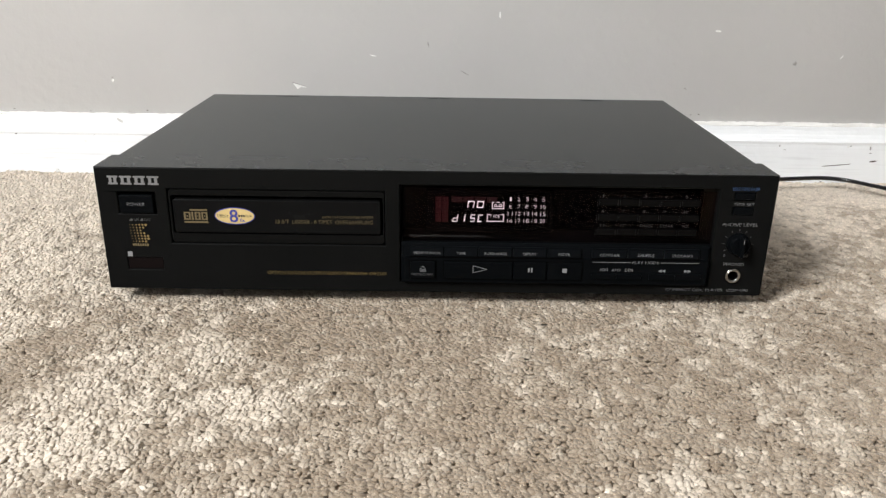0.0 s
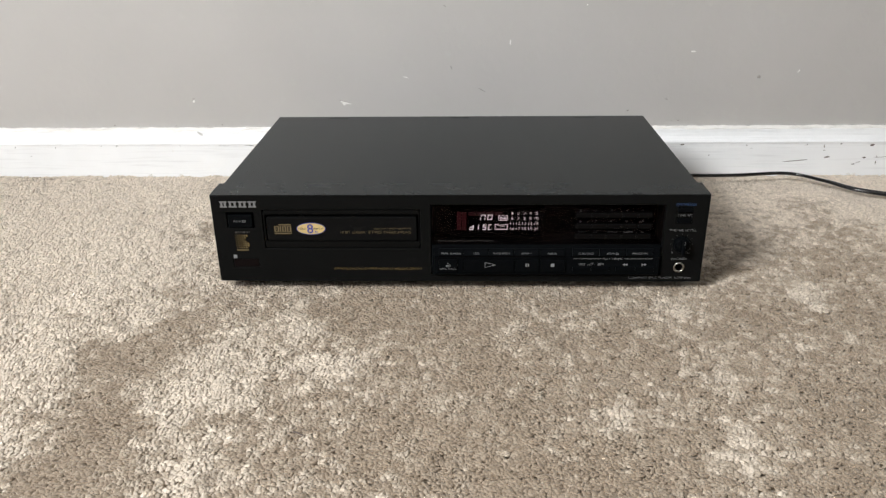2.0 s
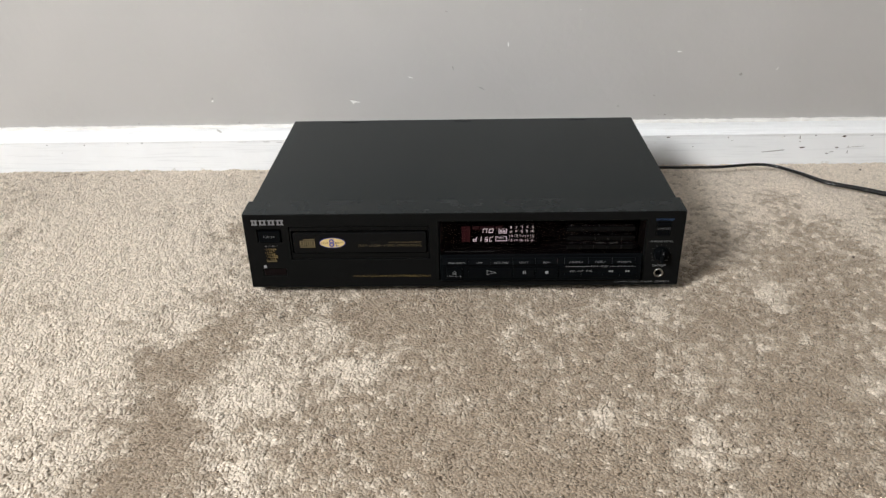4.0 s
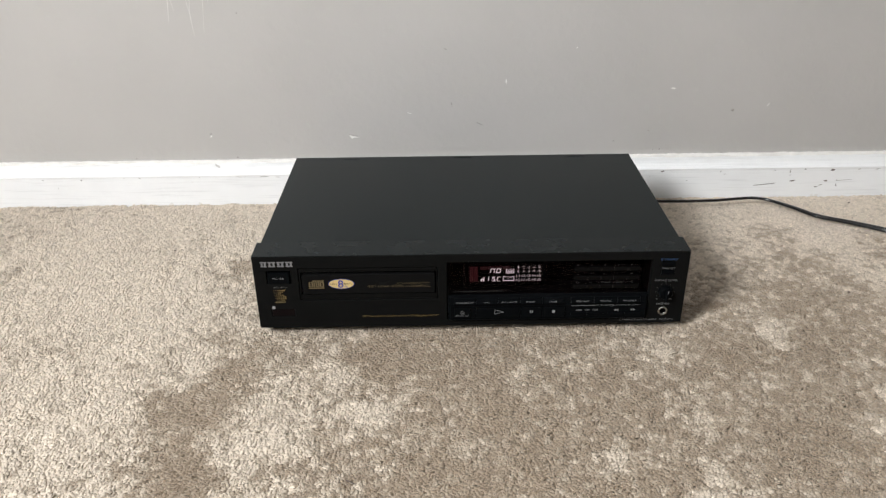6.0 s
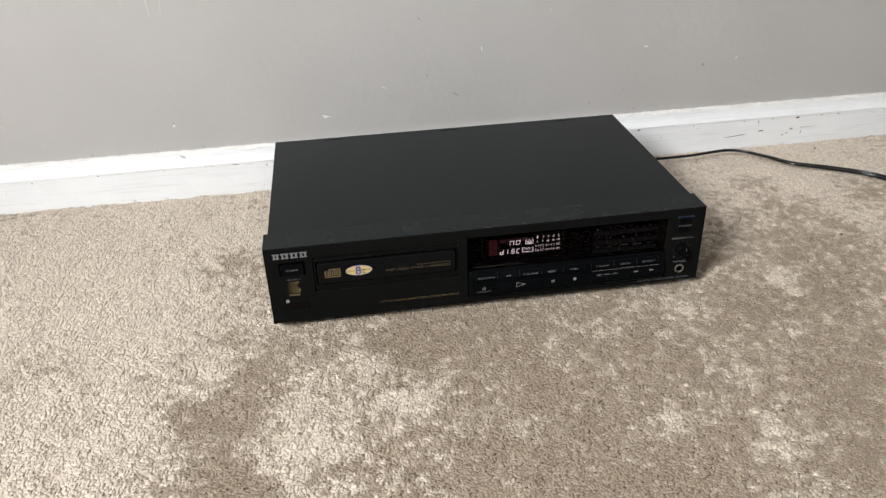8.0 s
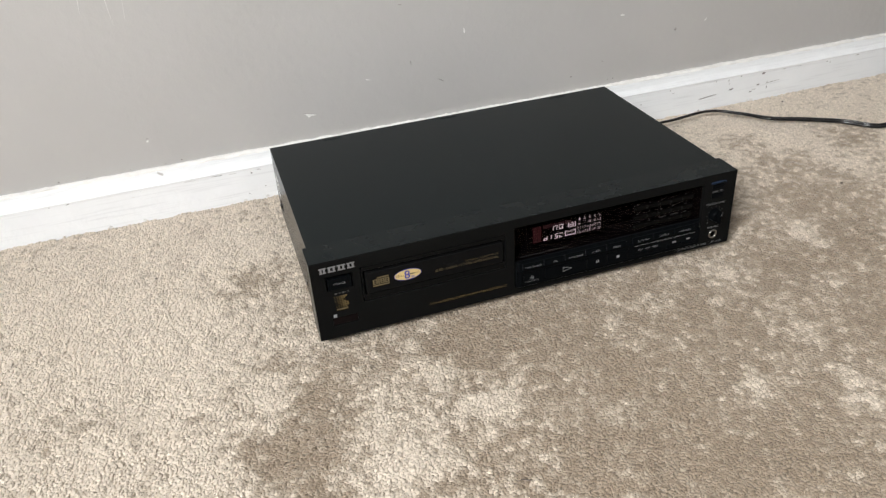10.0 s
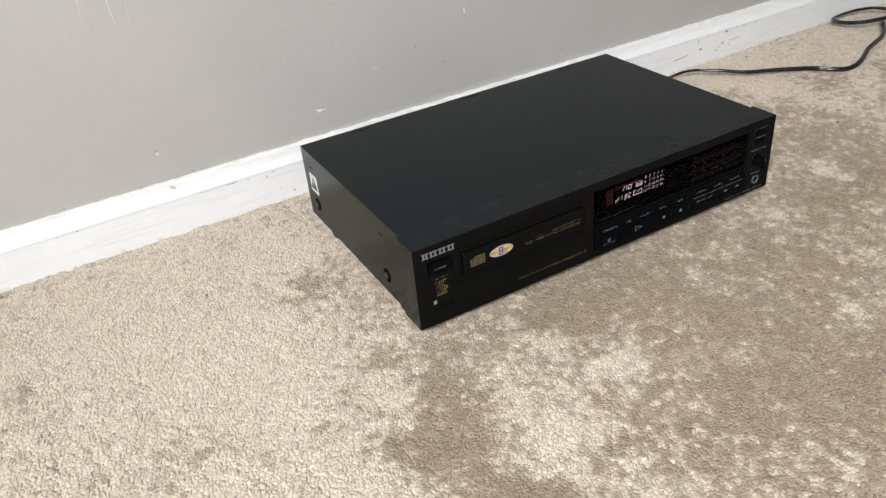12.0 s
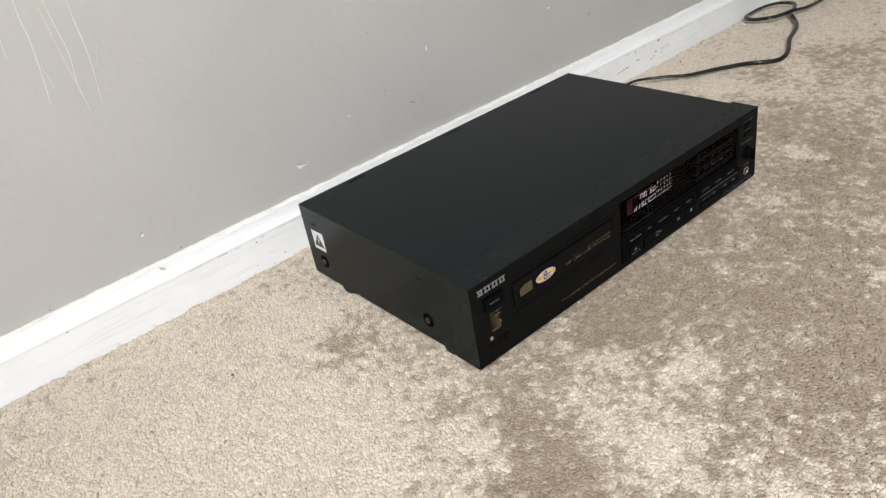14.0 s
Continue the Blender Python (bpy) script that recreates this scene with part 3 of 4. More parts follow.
def flat(name, outline, to_world, mat, parent, thick=0.00008, label=""):
    """A printed mark or sticker of a given outline, with a little thickness."""
    bm = bmesh.new()
    low = [bm.verts.new(to_world(a, b, 0.0)) for a, b in outline]
    high = [bm.verts.new(to_world(a, b, thick)) for a, b in outline]
    bm.faces.new(high)
    for i in range(len(low)):
        j = (i + 1) % len(low)
        bm.faces.new([low[i], low[j], high[j], high[i]])
    bmesh.ops.recalc_face_normals(bm, faces=bm.faces)
    return part(name, bm, mat, parent, label)


def on_side(a, b, d):
    return (-0.2125 - d, a, b)


warning = flat("warning_label", [(0.254, 0.0445), (0.254, 0.0665), (0.233, 0.0665), (0.233, 0.0445)], on_side, PAPER, player, 0.0001, "white label with a black warning triangle")
flat("triangle", [(0.2525, 0.0485), (0.2345, 0.0485), (0.2435, 0.0640)], lambda a, b, d: on_side(a, b, d + 0.0001), LABEL_BLACK, warning)
flat("bolt", [(0.2424, 0.0612), (0.2454, 0.0556), (0.2440, 0.0556), (0.2450, 0.0503), (0.2416, 0.0570), (0.2431, 0.0570)], lambda a, b, d: on_side(a, b, d + 0.0002), PAPER, warning)


def front(y):
    """Points of the front panel in millimetres, on the plane at depth y."""
    return lambda a, b, d: (U(a), y - d, V(b))


def lettering(text, u0, u1, v0, v1, y, mat, parent=None, bold=0.0, slant=0.0, name="lettering"):
    """Words printed on the panel, set to fill the given width and height in millimetres."""
    cu = bpy.data.curves.new("words", "FONT")
    cu.body, cu.size, cu.resolution_u, cu.offset, cu.shear = text, 1.0, 3, bold - 0.018, slant
    ob = bpy.data.objects.new("words", cu)
    me = bpy.data.meshes.new_from_object(ob)
    bpy.data.objects.remove(ob)
    bpy.data.curves.remove(cu)
    co = np.empty(len(me.vertices) * 3)
    me.vertices.foreach_get("co", co)
    co = co.reshape(-1, 3)
    lo, hi = co.min(0), co.max(0)
    out = np.empty_like(co)
    out[:, 0] = U(u0 + (co[:, 0] - lo[0]) / (hi[0] - lo[0]) * (u1 - u0))
    out[:, 2] = V(v0 + (co[:, 1] - lo[1]) / (hi[1] - lo[1]) * (v1 - v0))
    out[:, 1] = y
    me.vertices.foreach_set("co", out.ravel())
    me.materials.clear()
    me.materials.append(mat)
    me.name = name
    ob = new(name, me)
    ob.parent = parent or player
    return ob


def bars(name, rects, y, mat, parent=None, label="", thick=0.00006):
    """Plain printed bars, (u0, u1, v0, v1) each."""
    bm = bmesh.new()
    for u0, u1, v0, v1 in rects:
        box(U(u0), U(u1), y - thick, y, V(v0), V(v1), bm=bm)
    return part(name, bm, mat, parent or player, label)


INK = -0.00012

# maker's mark as plain shapes
mark = []
for a, w in ((7.0, 6.6), (14.6, 7.6), (23.2, 7.4), (31.6, 7.3)):
    mark += [(a, a + w, 72.5, 73.7), (a + 0.3, a + w - 0.3, 68.1, 69.3), (a + 0.9, a + 2.7, 69.3, 72.5), (a + w - 2.7, a + w - 0.9, 69.3, 72.5)]
bars("maker_mark", mark, INK, SILVER, label="silver maker's mark drawn as plain bars")

# power switch, remote sensor
power = block("power_button", 12.9, 34.0, 50.0, 61.4, -0.0012, 0.02, KEY_PLASTIC, 0.5)
lettering("POWER", 17.9, 28.8, 54.7, 56.7, -0.0013, GREY_INK, power, 0.0)
lettering("ON", 20.4, 23.4, 44.5, 46.0, INK, DIM_INK)
lettering("OFF", 27.0, 31.0, 44.5, 46.0, INK, DIM_INK)
bars("switch_symbol", [(17.4, 19.6, 44.5, 45.1), (18.4, 19.6, 45.1, 45.8), (24.2, 26.2, 44.5, 45.1), (25.0, 26.2, 45.1, 46.0)], INK, DIM_INK)
dots = bmesh.new()
for row, count in enumerate((6, 5, 4, 5, 6, 6, 5)):
    for col in range(count):
        r = 0.25 + 0.115 * col
        c = bmesh.ops.create_circle(dots, cap_ends=True, segments=12, radius=r / 1000,
                                    matrix=Matrix.Translation((U(17.2 + 2.05 * col + 0.15 * row), INK, V(41.8 - 1.85 * row))) @ Matrix.Rotation(radians(90), 4, "X"))
part("dot_pattern", dots, GOLD, player, "gold halftone dot pattern")
# print too small to read, drawn as plain bars
bars("worn_print", [(17.7 + 1.5 * k, 18.8 + 1.5 * k, 27.6, 29.2) for k in range(7)], INK, DULL_GOLD)
bars("power_lamp", [(13.8, 16.8, 20.6, 23.8)], INK, GREY_INK, label="small grey square lamp", thick=0.0005)
block("sensor_window", 13.15, 35.55, 11.75, 19.35, 0.0006, 0.02, IR_GLASS, 0.3, label="dark red infrared sensor window")

# disc tray
def rounded(u0, u1, v0, v1, r, n=6):
    """The outline of a rectangle with round corners, in millimetres."""
    out = []
    for cu, cv, a0 in ((u1 - r, v0 + r, -90), (u1 - r, v1 - r, 0), (u0 + r, v1 - r, 90), (u0 + r, v0 + r, 180)):
        out += [(cu + r * math.cos(radians(a0 + 90 * k / n)), cv + r * math.sin(radians(a0 + 90 * k / n))) for k in range(n + 1)]
    return out


def rounded_part(name, loops, mat, parent, label="", closed=True):
    """Joins outlines, (outline, depth) each, into a shell; closed caps the first one."""
    bm = bmesh.new()
    rows = [[bm.verts.new((U(a), y, V(b))) for a, b in outline] for outline, y in loops]
    for p, q in zip(rows, rows[1:]):
        for i in range(len(p)):
            j = (i + 1) % len(p)
            bm.faces.new([p[i], p[j], q[j], q[i]])
    if closed:
        bm.faces.new(rows[0])
    bmesh.ops.recalc_face_normals(bm, faces=bm.faces)
    return part(name, bm, mat, parent, label)


rounded_part("tray_bezel", [(rounded(44.8, 178.3, 36.4, 61.3, 1.8), 0.028), (rounded(44.8, 178.3, 36.4, 61.3, 1.8), 0.0008), (rounded(44.5, 178.6, 36.1, 61.6, 2.0), 0.0004),
                                    (rounded(43.7, 178.8, 30.7, 64.8, 2.2), 0.0004), (rounded(43.3, 179.2, 30.3, 65.1, 2.5), 0.0009), (rounded(43.3, 179.2, 30.3, 65.1, 2.5), 0.028)], BEZEL, player, closed=False)
block("tray_well", 43.4, 179.0, 30.4, 65.0, 0.0289, 0.0305, BLACK, 0.0)
tray = rounded_part("disc_tray", [(rounded(46.7, 176.2, 38.1, 58.7, 1.0), -0.0010), (rounded(46.3, 176.6, 37.7, 59.1, 1.3), -0.0008), (rounded(46.1, 176.8, 37.5, 59.3, 1.5), -0.0003),
                                  (rounded(46.1, 176.8, 37.5, 59.3, 1.5), 0.026)], TRAY, player, "black disc tray front with gold print")
TY = -0.00112
lettering("DUAL D/A CONVERTER SYSTEM", 139.9, 171.9, 48.1, 49.7, TY, DULL_GOLD, tray, 0.0)
lettering("18 BIT  LINEAR / 8 TIMES  OVERSAMPLING", 110.2, 172.0, 44.3, 46.8, TY, DULL_GOLD, tray, 0.0, 0.1)
logo = [(56.5, 67.4, 51.9, 53.0), (52.5, 67.5, 44.0, 45.1)]
for a, w in ((52.6, 4.2), (57.4, 1.3), (59.4, 3.6), (63.6, 3.8)):
    logo += [(a, a + w, 50.3, 51.1), (a, a + w, 46.0, 46.8), (a, a + min(1.1, w), 46.8, 50.3)]
    if w > 2:
        logo += [(a + w - 1.1, a + w, 46.8, 50.3), (a + 1.6, a + w - 1.6, 48.0, 49.0)]
bars("disc_mark", logo, TY, DULL_GOLD, tray, "gold disc format mark drawn as plain bars")


def ellipse(cu, cv, ru, rv, n=48):
    return [(cu + ru * math.cos(2 * math.pi * i / n), cv + rv * math.sin(2 * math.pi * i / n)) for i in range(n)]


sticker = flat("oval_sticker", ellipse(84.6, 48.9, 12.7, 5.6), front(TY), STICKER_BLUE, tray, label="oval yellow sticker with a blue rim")
flat("sticker_face", ellipse(84.6, 48.9, 12.15, 5.05), front(TY - 0.0001), STICKER, sticker)
SY = TY - 0.0003
lettering("18bit", 73.8, 80.6, 47.9, 50.1, SY, LABEL_BLACK, sticker, 0.012)
lettering("8", 81.2, 86.6, 44.7, 53.2, SY - 0.0001, STICKER_BLUE, sticker, 0.03)
lettering("fs", 87.6, 90.6, 44.9, 47.3, SY, STICKER_BLUE, sticker, 0.03)
lettering("D/A", 91.4, 95.4, 48.2, 49.8, SY, LABEL_BLACK, sticker, 0.01)
# unreadable word on the sticker, drawn as bars
bars("worn_print", [(86.8, 88.0, 48.3, 49.7), (88.5, 89.5, 48.3, 49.7), (89.9, 90.8, 48.3, 49.7)], SY, LABEL_BLACK, sticker)
lettering("OPTICAL DIGITAL OUTPUT/SERVO STABILIZER CIRCUIT", 102.6, 180.5, 9.4, 11.4, INK, GOLD)

# display window
block("window_well", 189.1, 394.1, 5.1, 69.9, 0.0289, 0.0305, BLACK, 0.0)
glass = block("display_window", 190.2, 393.0, 33.2, 67.4, 0.0022, 0.0042, WINDOW_GLASS, 0.0, label="smoked glossy display window")
display = block("display_tube", 206.0, 288.0, 40.0, 67.0, 0.0021, 0.0080, BLACK, 0.4, label="fluorescent display tube behind the window")
GY = 0.0020
lettering("PROGRAM TIME ACCUMULATION DISPLAY", 195.5, 245.5, 35.6, 37.0, GY, FAINT_INK, glass)
seg = 0.47


def segments(name, digits, y, mat):
    """Seven-segment letters: (u, v, wide, high, the bars that are lit)."""
    bm = bmesh.new()
    for u, v, w, h, lit in digits:
        lean = lambda q: 0.16 * q
        for s in lit:
            a0, a1, b0, b1 = {"a": (0, w, h - seg, h), "g": (0, w, h / 2 - seg / 2, h / 2 + seg / 2), "d": (0, w, 0, seg), "f": (0, seg, h / 2, h), "b": (w - seg, w, h / 2, h),
                              "e": (0, seg, 0, h / 2), "c": (w - seg, w, 0, h / 2), "i": (w / 2, w / 2 + seg, 0, h)}[s]
            gap = 0.12
            if b1 - b0 > a1 - a0:
                b0, b1 = b0 + gap, b1 - gap
            else:
                a0, a1 = a0 + gap, a1 - gap
            bm.faces.new([bm.verts.new((U(u + a + lean(b)), y, V(v + b))) for a, b in ((a0, b0), (a1, b0), (a1, b1), (a0, b1))])
    return part(name, bm, mat, display, "bright white display letters")


segments("display_digits", [(232.4, 55.9, 4.1, 4.4, "afebc"[0:3] + "bc"), (238.4, 55.9, 4.1, 4.4, "afebcd"), (223.0, 46.6, 3.1, 4.8, "gedcb"), (229.6, 46.6, 1.4, 4.8, "i"),
                            (234.2, 46.6, 3.0, 4.8, "afgcd"), (239.2, 46.6, 2.8, 4.8, "afed")], GY, GLOW)
for n in range(20):
    cu, cv = 260.2 + 5.28 * (n % 5), 61.8 - 4.72 * (n // 5)
    w = 0.45 if n == 0 else (0.85 if n < 9 else 1.55)
    lettering(str(n + 1), cu - w, cu + w, cv - 1.2, cv + 1.2, GY, GLOW, display, -0.006, name="track_number")


def frame_bars(u0, u1, v0, v1, t):
    return [(u0, u0 + t, v0, v1), (u1 - t, u1, v0, v1), (u0 + t, u1 - t, v0, v0 + t)]


bars("tape_icon", frame_bars(248.3, 256.1, 55.3, 59.9, 0.45) + [(248.75, 249.6, 59.45, 59.9), (254.8, 255.65, 59.45, 59.9), (251.3, 253.2, 59.5, 59.9), (250.7, 253.8, 56.8, 57.15)], GY, GLOW_DIM, display)
reel = bmesh.new()
for u in (250.6, 253.9):
    for k in range(16):
        a, b = 2 * math.pi * k / 16, 2 * math.pi * (k + 1) / 16
        reel.faces.new([reel.verts.new((U(u + r * math.cos(q)), GY - 0.00005, V(57.6 + r * math.sin(q)))) for r, q in ((0.62, a), (1.0, a), (1.0, b), (0.62, b))])
part("tape_reel", reel, GLOW_DIM, display)
bars("fade_icon", frame_bars(245.3, 256.3, 46.9, 51.8, 0.45) + [(245.75, 247.6, 51.35, 51.8), (254.0, 255.85, 51.35, 51.8)], GY, GLOW_DIM, display)
lettering("FADE", 247.9, 253.6, 49.6, 51.6, GY, GLOW, display, -0.006)
# dim red glow of the display, added as faintly glowing bars
RED_BARS = [(212.0 + 4.4 * c, 215.9 + 4.4 * c, v, v + 2.5) for c in range(2) for v in (60.4, 57.6, 54.8, 52.0, 49.2, 46.4)] + [(222.4 + 7.5 * c, 229.0 + 7.5 * c, 59.4, 63.0) for c in range(4)]
for rect in RED_BARS:
    bars("unlit_segment", [rect], 0.00208, RED_GLOW if rect[0] < 221 else DIM_RED, display, "dim red glow in the display drawn as a bar", 0.00003)

# the tube lies 9 mm behind the window, scaled about the camera's eye height to fit its view
k = 1.019
for ob in (display, *display.children):
    ob.data.transform(Matrix.Translation((0, 0.0072, 0.223 * (1 - k))) @ Matrix.Diagonal((k, 1, k, 1)))

# number keys in the window
for r, (u, v0, v1) in enumerate(((316.9, 58.0, 62.2), (317.0, 48.0, 52.2), (316.8, 38.5, 42.7))):
    for c in range(5):
        key = block("number_key", u + 13.4 * c + 0.6, u + 13.4 * c + 12.4, v0, v1, 0.0008, 0.006, SMOKED, 0.35, glass)
        # black bars stand in for the shade in the gap beside the key
        bars("key_gap", [(u + 13.4 * c - 0.5, u + 13.4 * c + 0.5, v0, v1 + 0.7), (u + 13.4 * c + 0.5, u + 13.4 * c + 12.5, v1 + 0.1, v1 + 0.7)], 0.00208, BLACK, glass, thick=0.00004)
        # highlight on the key's left side, painted as pale bars
        bars("key_edge", [(u + 13.4 * c - 0.65, u + 13.4 * c - 0.4, v0 - 0.4, v1 + 0.2), (u + 13.4 * c + 0.6, u + 13.4 * c + 0.85, v0 + 0.8, v1 - 0.3)],
             0.00072, KEY_RIM, key, thick=0.00004)
        text = (("1", "2", "3", "4", "5"), ("6", "7", "8", "9", "10"), ("11", "12", "CHECK", "CLEAR", ">12"))[r][c]
        w = {1: 1.3, 2: 2.4, 3: 3.4, 5: 8.4}[len(text)]
        if text == "1":
            w = 0.7
        lettering(text, u + 13.4 * c + 2.8 - (1.0 if len(text) > 3 else 0), u + 13.4 * c + 2.8 + w - (1.0 if len(text) > 3 else 0), v1 + 1.2, v1 + 3.0, GY, DIM_INK, glass)

# transport keys on a block that stands proud of the panel
prof = [(0.0280, 5.4), (-0.0022, 5.4), (-0.0045, 7.2), (-0.0045, 23.6), (-0.0030, 24.0), (-0.0012, 30.6), (0.0010, 32.4), (0.0280, 32.4)]
bm = bmesh.new()
ends = []
for u, squeeze in ((190.0, 0.35), (192.6, 1.0), (391.2, 1.0), (393.6, 0.35)):
    ends.append([bm.verts.new((U(u), y if y > 0.02 else 0.0010 + (y - 0.0010) * squeeze, V(v))) for y, v in prof])
for a, b in zip(ends, ends[1:]):
    for k in range(len(prof)):
        j = (k + 1) % len(prof)
        bm.faces.new([a[k], b[k], b[j], a[j]])
bm.faces.new(ends[0])
bm.faces.new(ends[-1])
bmesh.ops.recalc_face_normals(bm, faces=bm.faces)
control_block = part("key_block", bm, KEY_PLASTIC, player, "bluish black control block standing proud")


def slanted_key(u0, u1):
    """A key of the upper row, whose face leans back."""
    bm = bmesh.new()
    a = [bm.verts.new((U(u), y, V(v))) for u in (u0, u1) for y, v in ((-0.0046, 24.6), (-0.0026, 30.4), (0.002, 30.4), (0.002, 24.6))]
    for q in ((0, 1, 5, 4), (1, 2, 6, 5), (3, 0, 4, 7), (0, 3, 2, 1), (4, 5, 6, 7)):
        bm.faces.new([a[i] for i in q])
    bmesh.ops.recalc_face_normals(bm, faces=bm.faces)
    bmesh.ops.bevel(bm, geom=[e for e in bm.edges if all(v.co.y < 0 for v in e.verts)], offset=0.0004, segments=2, affect="EDGES", profile=0.5)
    # shade below an upper key, laid on as a black bar
    bars("key_gap", [(u0 - 0.35, u1 + 0.35, 23.9, 24.9)], -0.00455, BLACK, control_block, thick=0.0002)
    return part("upper_key", bm, KEY_PLASTIC, control_block)


for u0, u1, text, t0, t1 in ((195.8, 217.6, "PEAK SEARCH", 198.6, 215.3), (218.2, 240.0, "TIME", 226.3, 232.0), (240.6, 262.4, "AUTO SPACE", 244.0, 259.0), (263.0, 285.0, "REPEAT", 269.4, 278.2),
                             (285.6, 307.6, "FADER", 292.7, 300.4), (314.7, 337.8, "CONTINUE", 319.9, 332.8), (338.4, 361.8, "SHUFFLE", 344.7, 355.6), (362.4, 385.4, "PROGRAM", 367.7, 380.4)):
    key = slanted_key(u0, u1)
    words = lettering(text, t0, t1, 26.0, 27.5, -0.0044, GREY_INK, key, 0.0)
    for v in words.data.vertices:
        v.co.y = -0.0046 + 0.002 * ((v.co.z - V(24.6)) / (V(30.4) - V(24.6))) - 0.00012
KY = -0.0058


def transport(u0, u1, v0=9.7, v1=21.4):
    # the recess round the key is only drawn, its shade as black bars
    bars("key_gap", [(u0 - 0.6, u0 + 0.3, v0 - 0.5, v1 + 0.6), (u1 - 0.3, u1 + 0.6, v0 - 0.5, v1 + 0.6), (u0 + 0.3, u1 - 0.3, v0 - 0.5, v0 + 0.3), (u0 + 0.3, u1 - 0.3, v1 - 0.3, v1 + 0.6)],
         -0.00452, BLACK, control_block, thick=0.0002)
    return block("transport_key", u0, u1, v0, v1, -0.0057, 0.0, KEY_PLASTIC, 0.5, control_block)


key = transport(195.9, 212.4)
lettering("OPEN/CLOSE", 196.9, 211.1, 12.1, 13.5, KY, GREY_INK, key, 0.0)


def line(u0, v0, u1, v1, wide=0.28):
    du, dv = u1 - u0, v1 - v0
    n = math.hypot(du, dv)
    a, b = -dv / n * wide / 2, du / n * wide / 2
    return [(u0 + a, v0 + b), (u1 + a, v1 + b), (u1 - a, v1 - b), (u0 - a, v0 - b)]


def strokes(name, outlines, y, mat, parent):
    """A printed symbol made of flat strokes."""
    bm = bmesh.new()
    for o in outlines:
        bm.faces.new([bm.verts.new((U(a), y, V(b))) for a, b in o])
    return part(name, bm, mat, parent)


strokes("eject_symbol", [line(202.3, 16.2, 204.3, 18.5), line(206.2, 16.2, 204.25, 18.5), line(202.2, 16.2, 206.3, 16.2), line(202.3, 15.5, 206.2, 15.5), line(202.3, 14.8, 206.2, 14.8)], KY, GREY_INK, key)
key = transport(218.2, 263.0)
strokes("play_symbol", [line(237.1, 14.1, 237.1, 19.2, 0.4), line(237.0, 19.1, 246.2, 16.65, 0.4), line(237.0, 14.2, 246.2, 16.65, 0.4)], KY, GREY_INK, key)
key = transport(263.6, 285.2)
bars("pause_symbol", [(273.1, 274.1, 15.1, 18.0), (275.0, 276.0, 15.1, 18.0)], KY, GREY_INK, key)
key = transport(285.8, 308.6)
bars("stop_symbol", [(295.6, 298.6, 15.0, 17.9)], KY, GREY_INK, key)
BY = -0.00462
lettering("PLAY MODE", 341.5, 358.9, 21.2, 23.0, BY, GREY_INK, control_block, 0.0)
bars("rule", [(315.4, 340.2, 22.0, 22.25), (360.2, 385.6, 22.0, 22.25)], BY, GREY_INK, control_block)
lettering("AMS", 328.4, 334.0, 15.9, 17.9, BY, GREY_INK, control_block, 0.0)


def skip(u, way, solid):
    """Two arrow heads that point one way, drawn or filled."""
    out = []
    for k in (0, 1):
        a, b = u + way * 2.3 * k, u + way * 2.3 * (k + 1)
        if solid:
            out.append([(a, 15.4), (b, 16.55), (a, 17.7)])
        else:
            out += [line(a, 15.9, a, 17.9, 0.22), line(a, 17.9, b, 16.9, 0.22), line(a, 15.9, b, 16.9, 0.22)]
    if not solid:
        out.append(line(u + way * 4.8, 15.9, u + way * 4.8, 17.9, 0.25))
    return out


strokes("skip_symbol", skip(325.6, -1, False), BY, GREY_INK, control_block)
strokes("skip_symbol", skip(337.3, 1, False), BY, GREY_INK, control_block)
strokes("search_symbol", skip(363.7, -1, True), BY, GREY_INK, control_block)
strokes("search_symbol", skip(376.2, 1, True), BY, GREY_INK, control_block)
for u0, u1 in ((315.0, 331.3), (331.8, 348.1), (353.2, 370.1), (370.6, 387.5)):
    block("skip_key", u0, u1, 10.5, 14.4, -0.0056, 0.0, KEY_PLASTIC, 0.4, control_block)

# right-hand end: two small keys, level knob, headphone socket
lettering("EDIT/TIME FADE", 402.0, 419.3, 69.4, 71.4, INK, BLUE_INK)
block("small_key", 404.4, 416.6, 63.7, 67.6, -0.0008, 0.02, KEY_PLASTIC, 0.4)
lettering("TIME SET", 404.0, 417.4, 59.6, 61.4, INK, GREY_INK)
block("small_key", 404.4, 416.6, 53.8, 58.1, -0.0008, 0.02, KEY_PLASTIC, 0.4)
lettering("PHONE LEVEL", 398.9, 421.8, 46.0, 48.1, INK, GREY_INK)
KC = (U(410.4), 0.0, V(34.2))
knob = part("level_knob", lathe([(0.0076, 0.0), (0.0076, 0.0006), (0.0068, 0.0008), (0.0064, 0.0050), (0.0058, 0.0058), (0.0, 0.0058)], KC, (0, -1, 0), 40), KEY_PLASTIC, player, "black ribbed volume knob")
part("grip", box(KC[0] - 0.0011, KC[0] + 0.0011, -0.0105, -0.0055, KC[2] - 0.0062, KC[2] + 0.0062, 0.0004), KEY_PLASTIC, knob)
bars("pointer", [(410.2, 410.6, 37.4, 40.2)], -0.0106, GREY_INK, knob)
strokes("scale_tick", [line(410.4 + 8.6 * math.cos(radians(a)), 34.2 + 8.6 * math.sin(radians(a)), 410.4 + 9.9 * math.cos(radians(a)), 34.2 + 9.9 * math.sin(radians(a)), 0.3) for a in range(-30, 211, 30)],
        INK, DIM_INK, player)
lettering("0", 402.4, 403.6, 25.2, 26.8, INK, GREY_INK)
lettering("10", 415.9, 418.1, 25.2, 26.8, INK, GREY_INK)
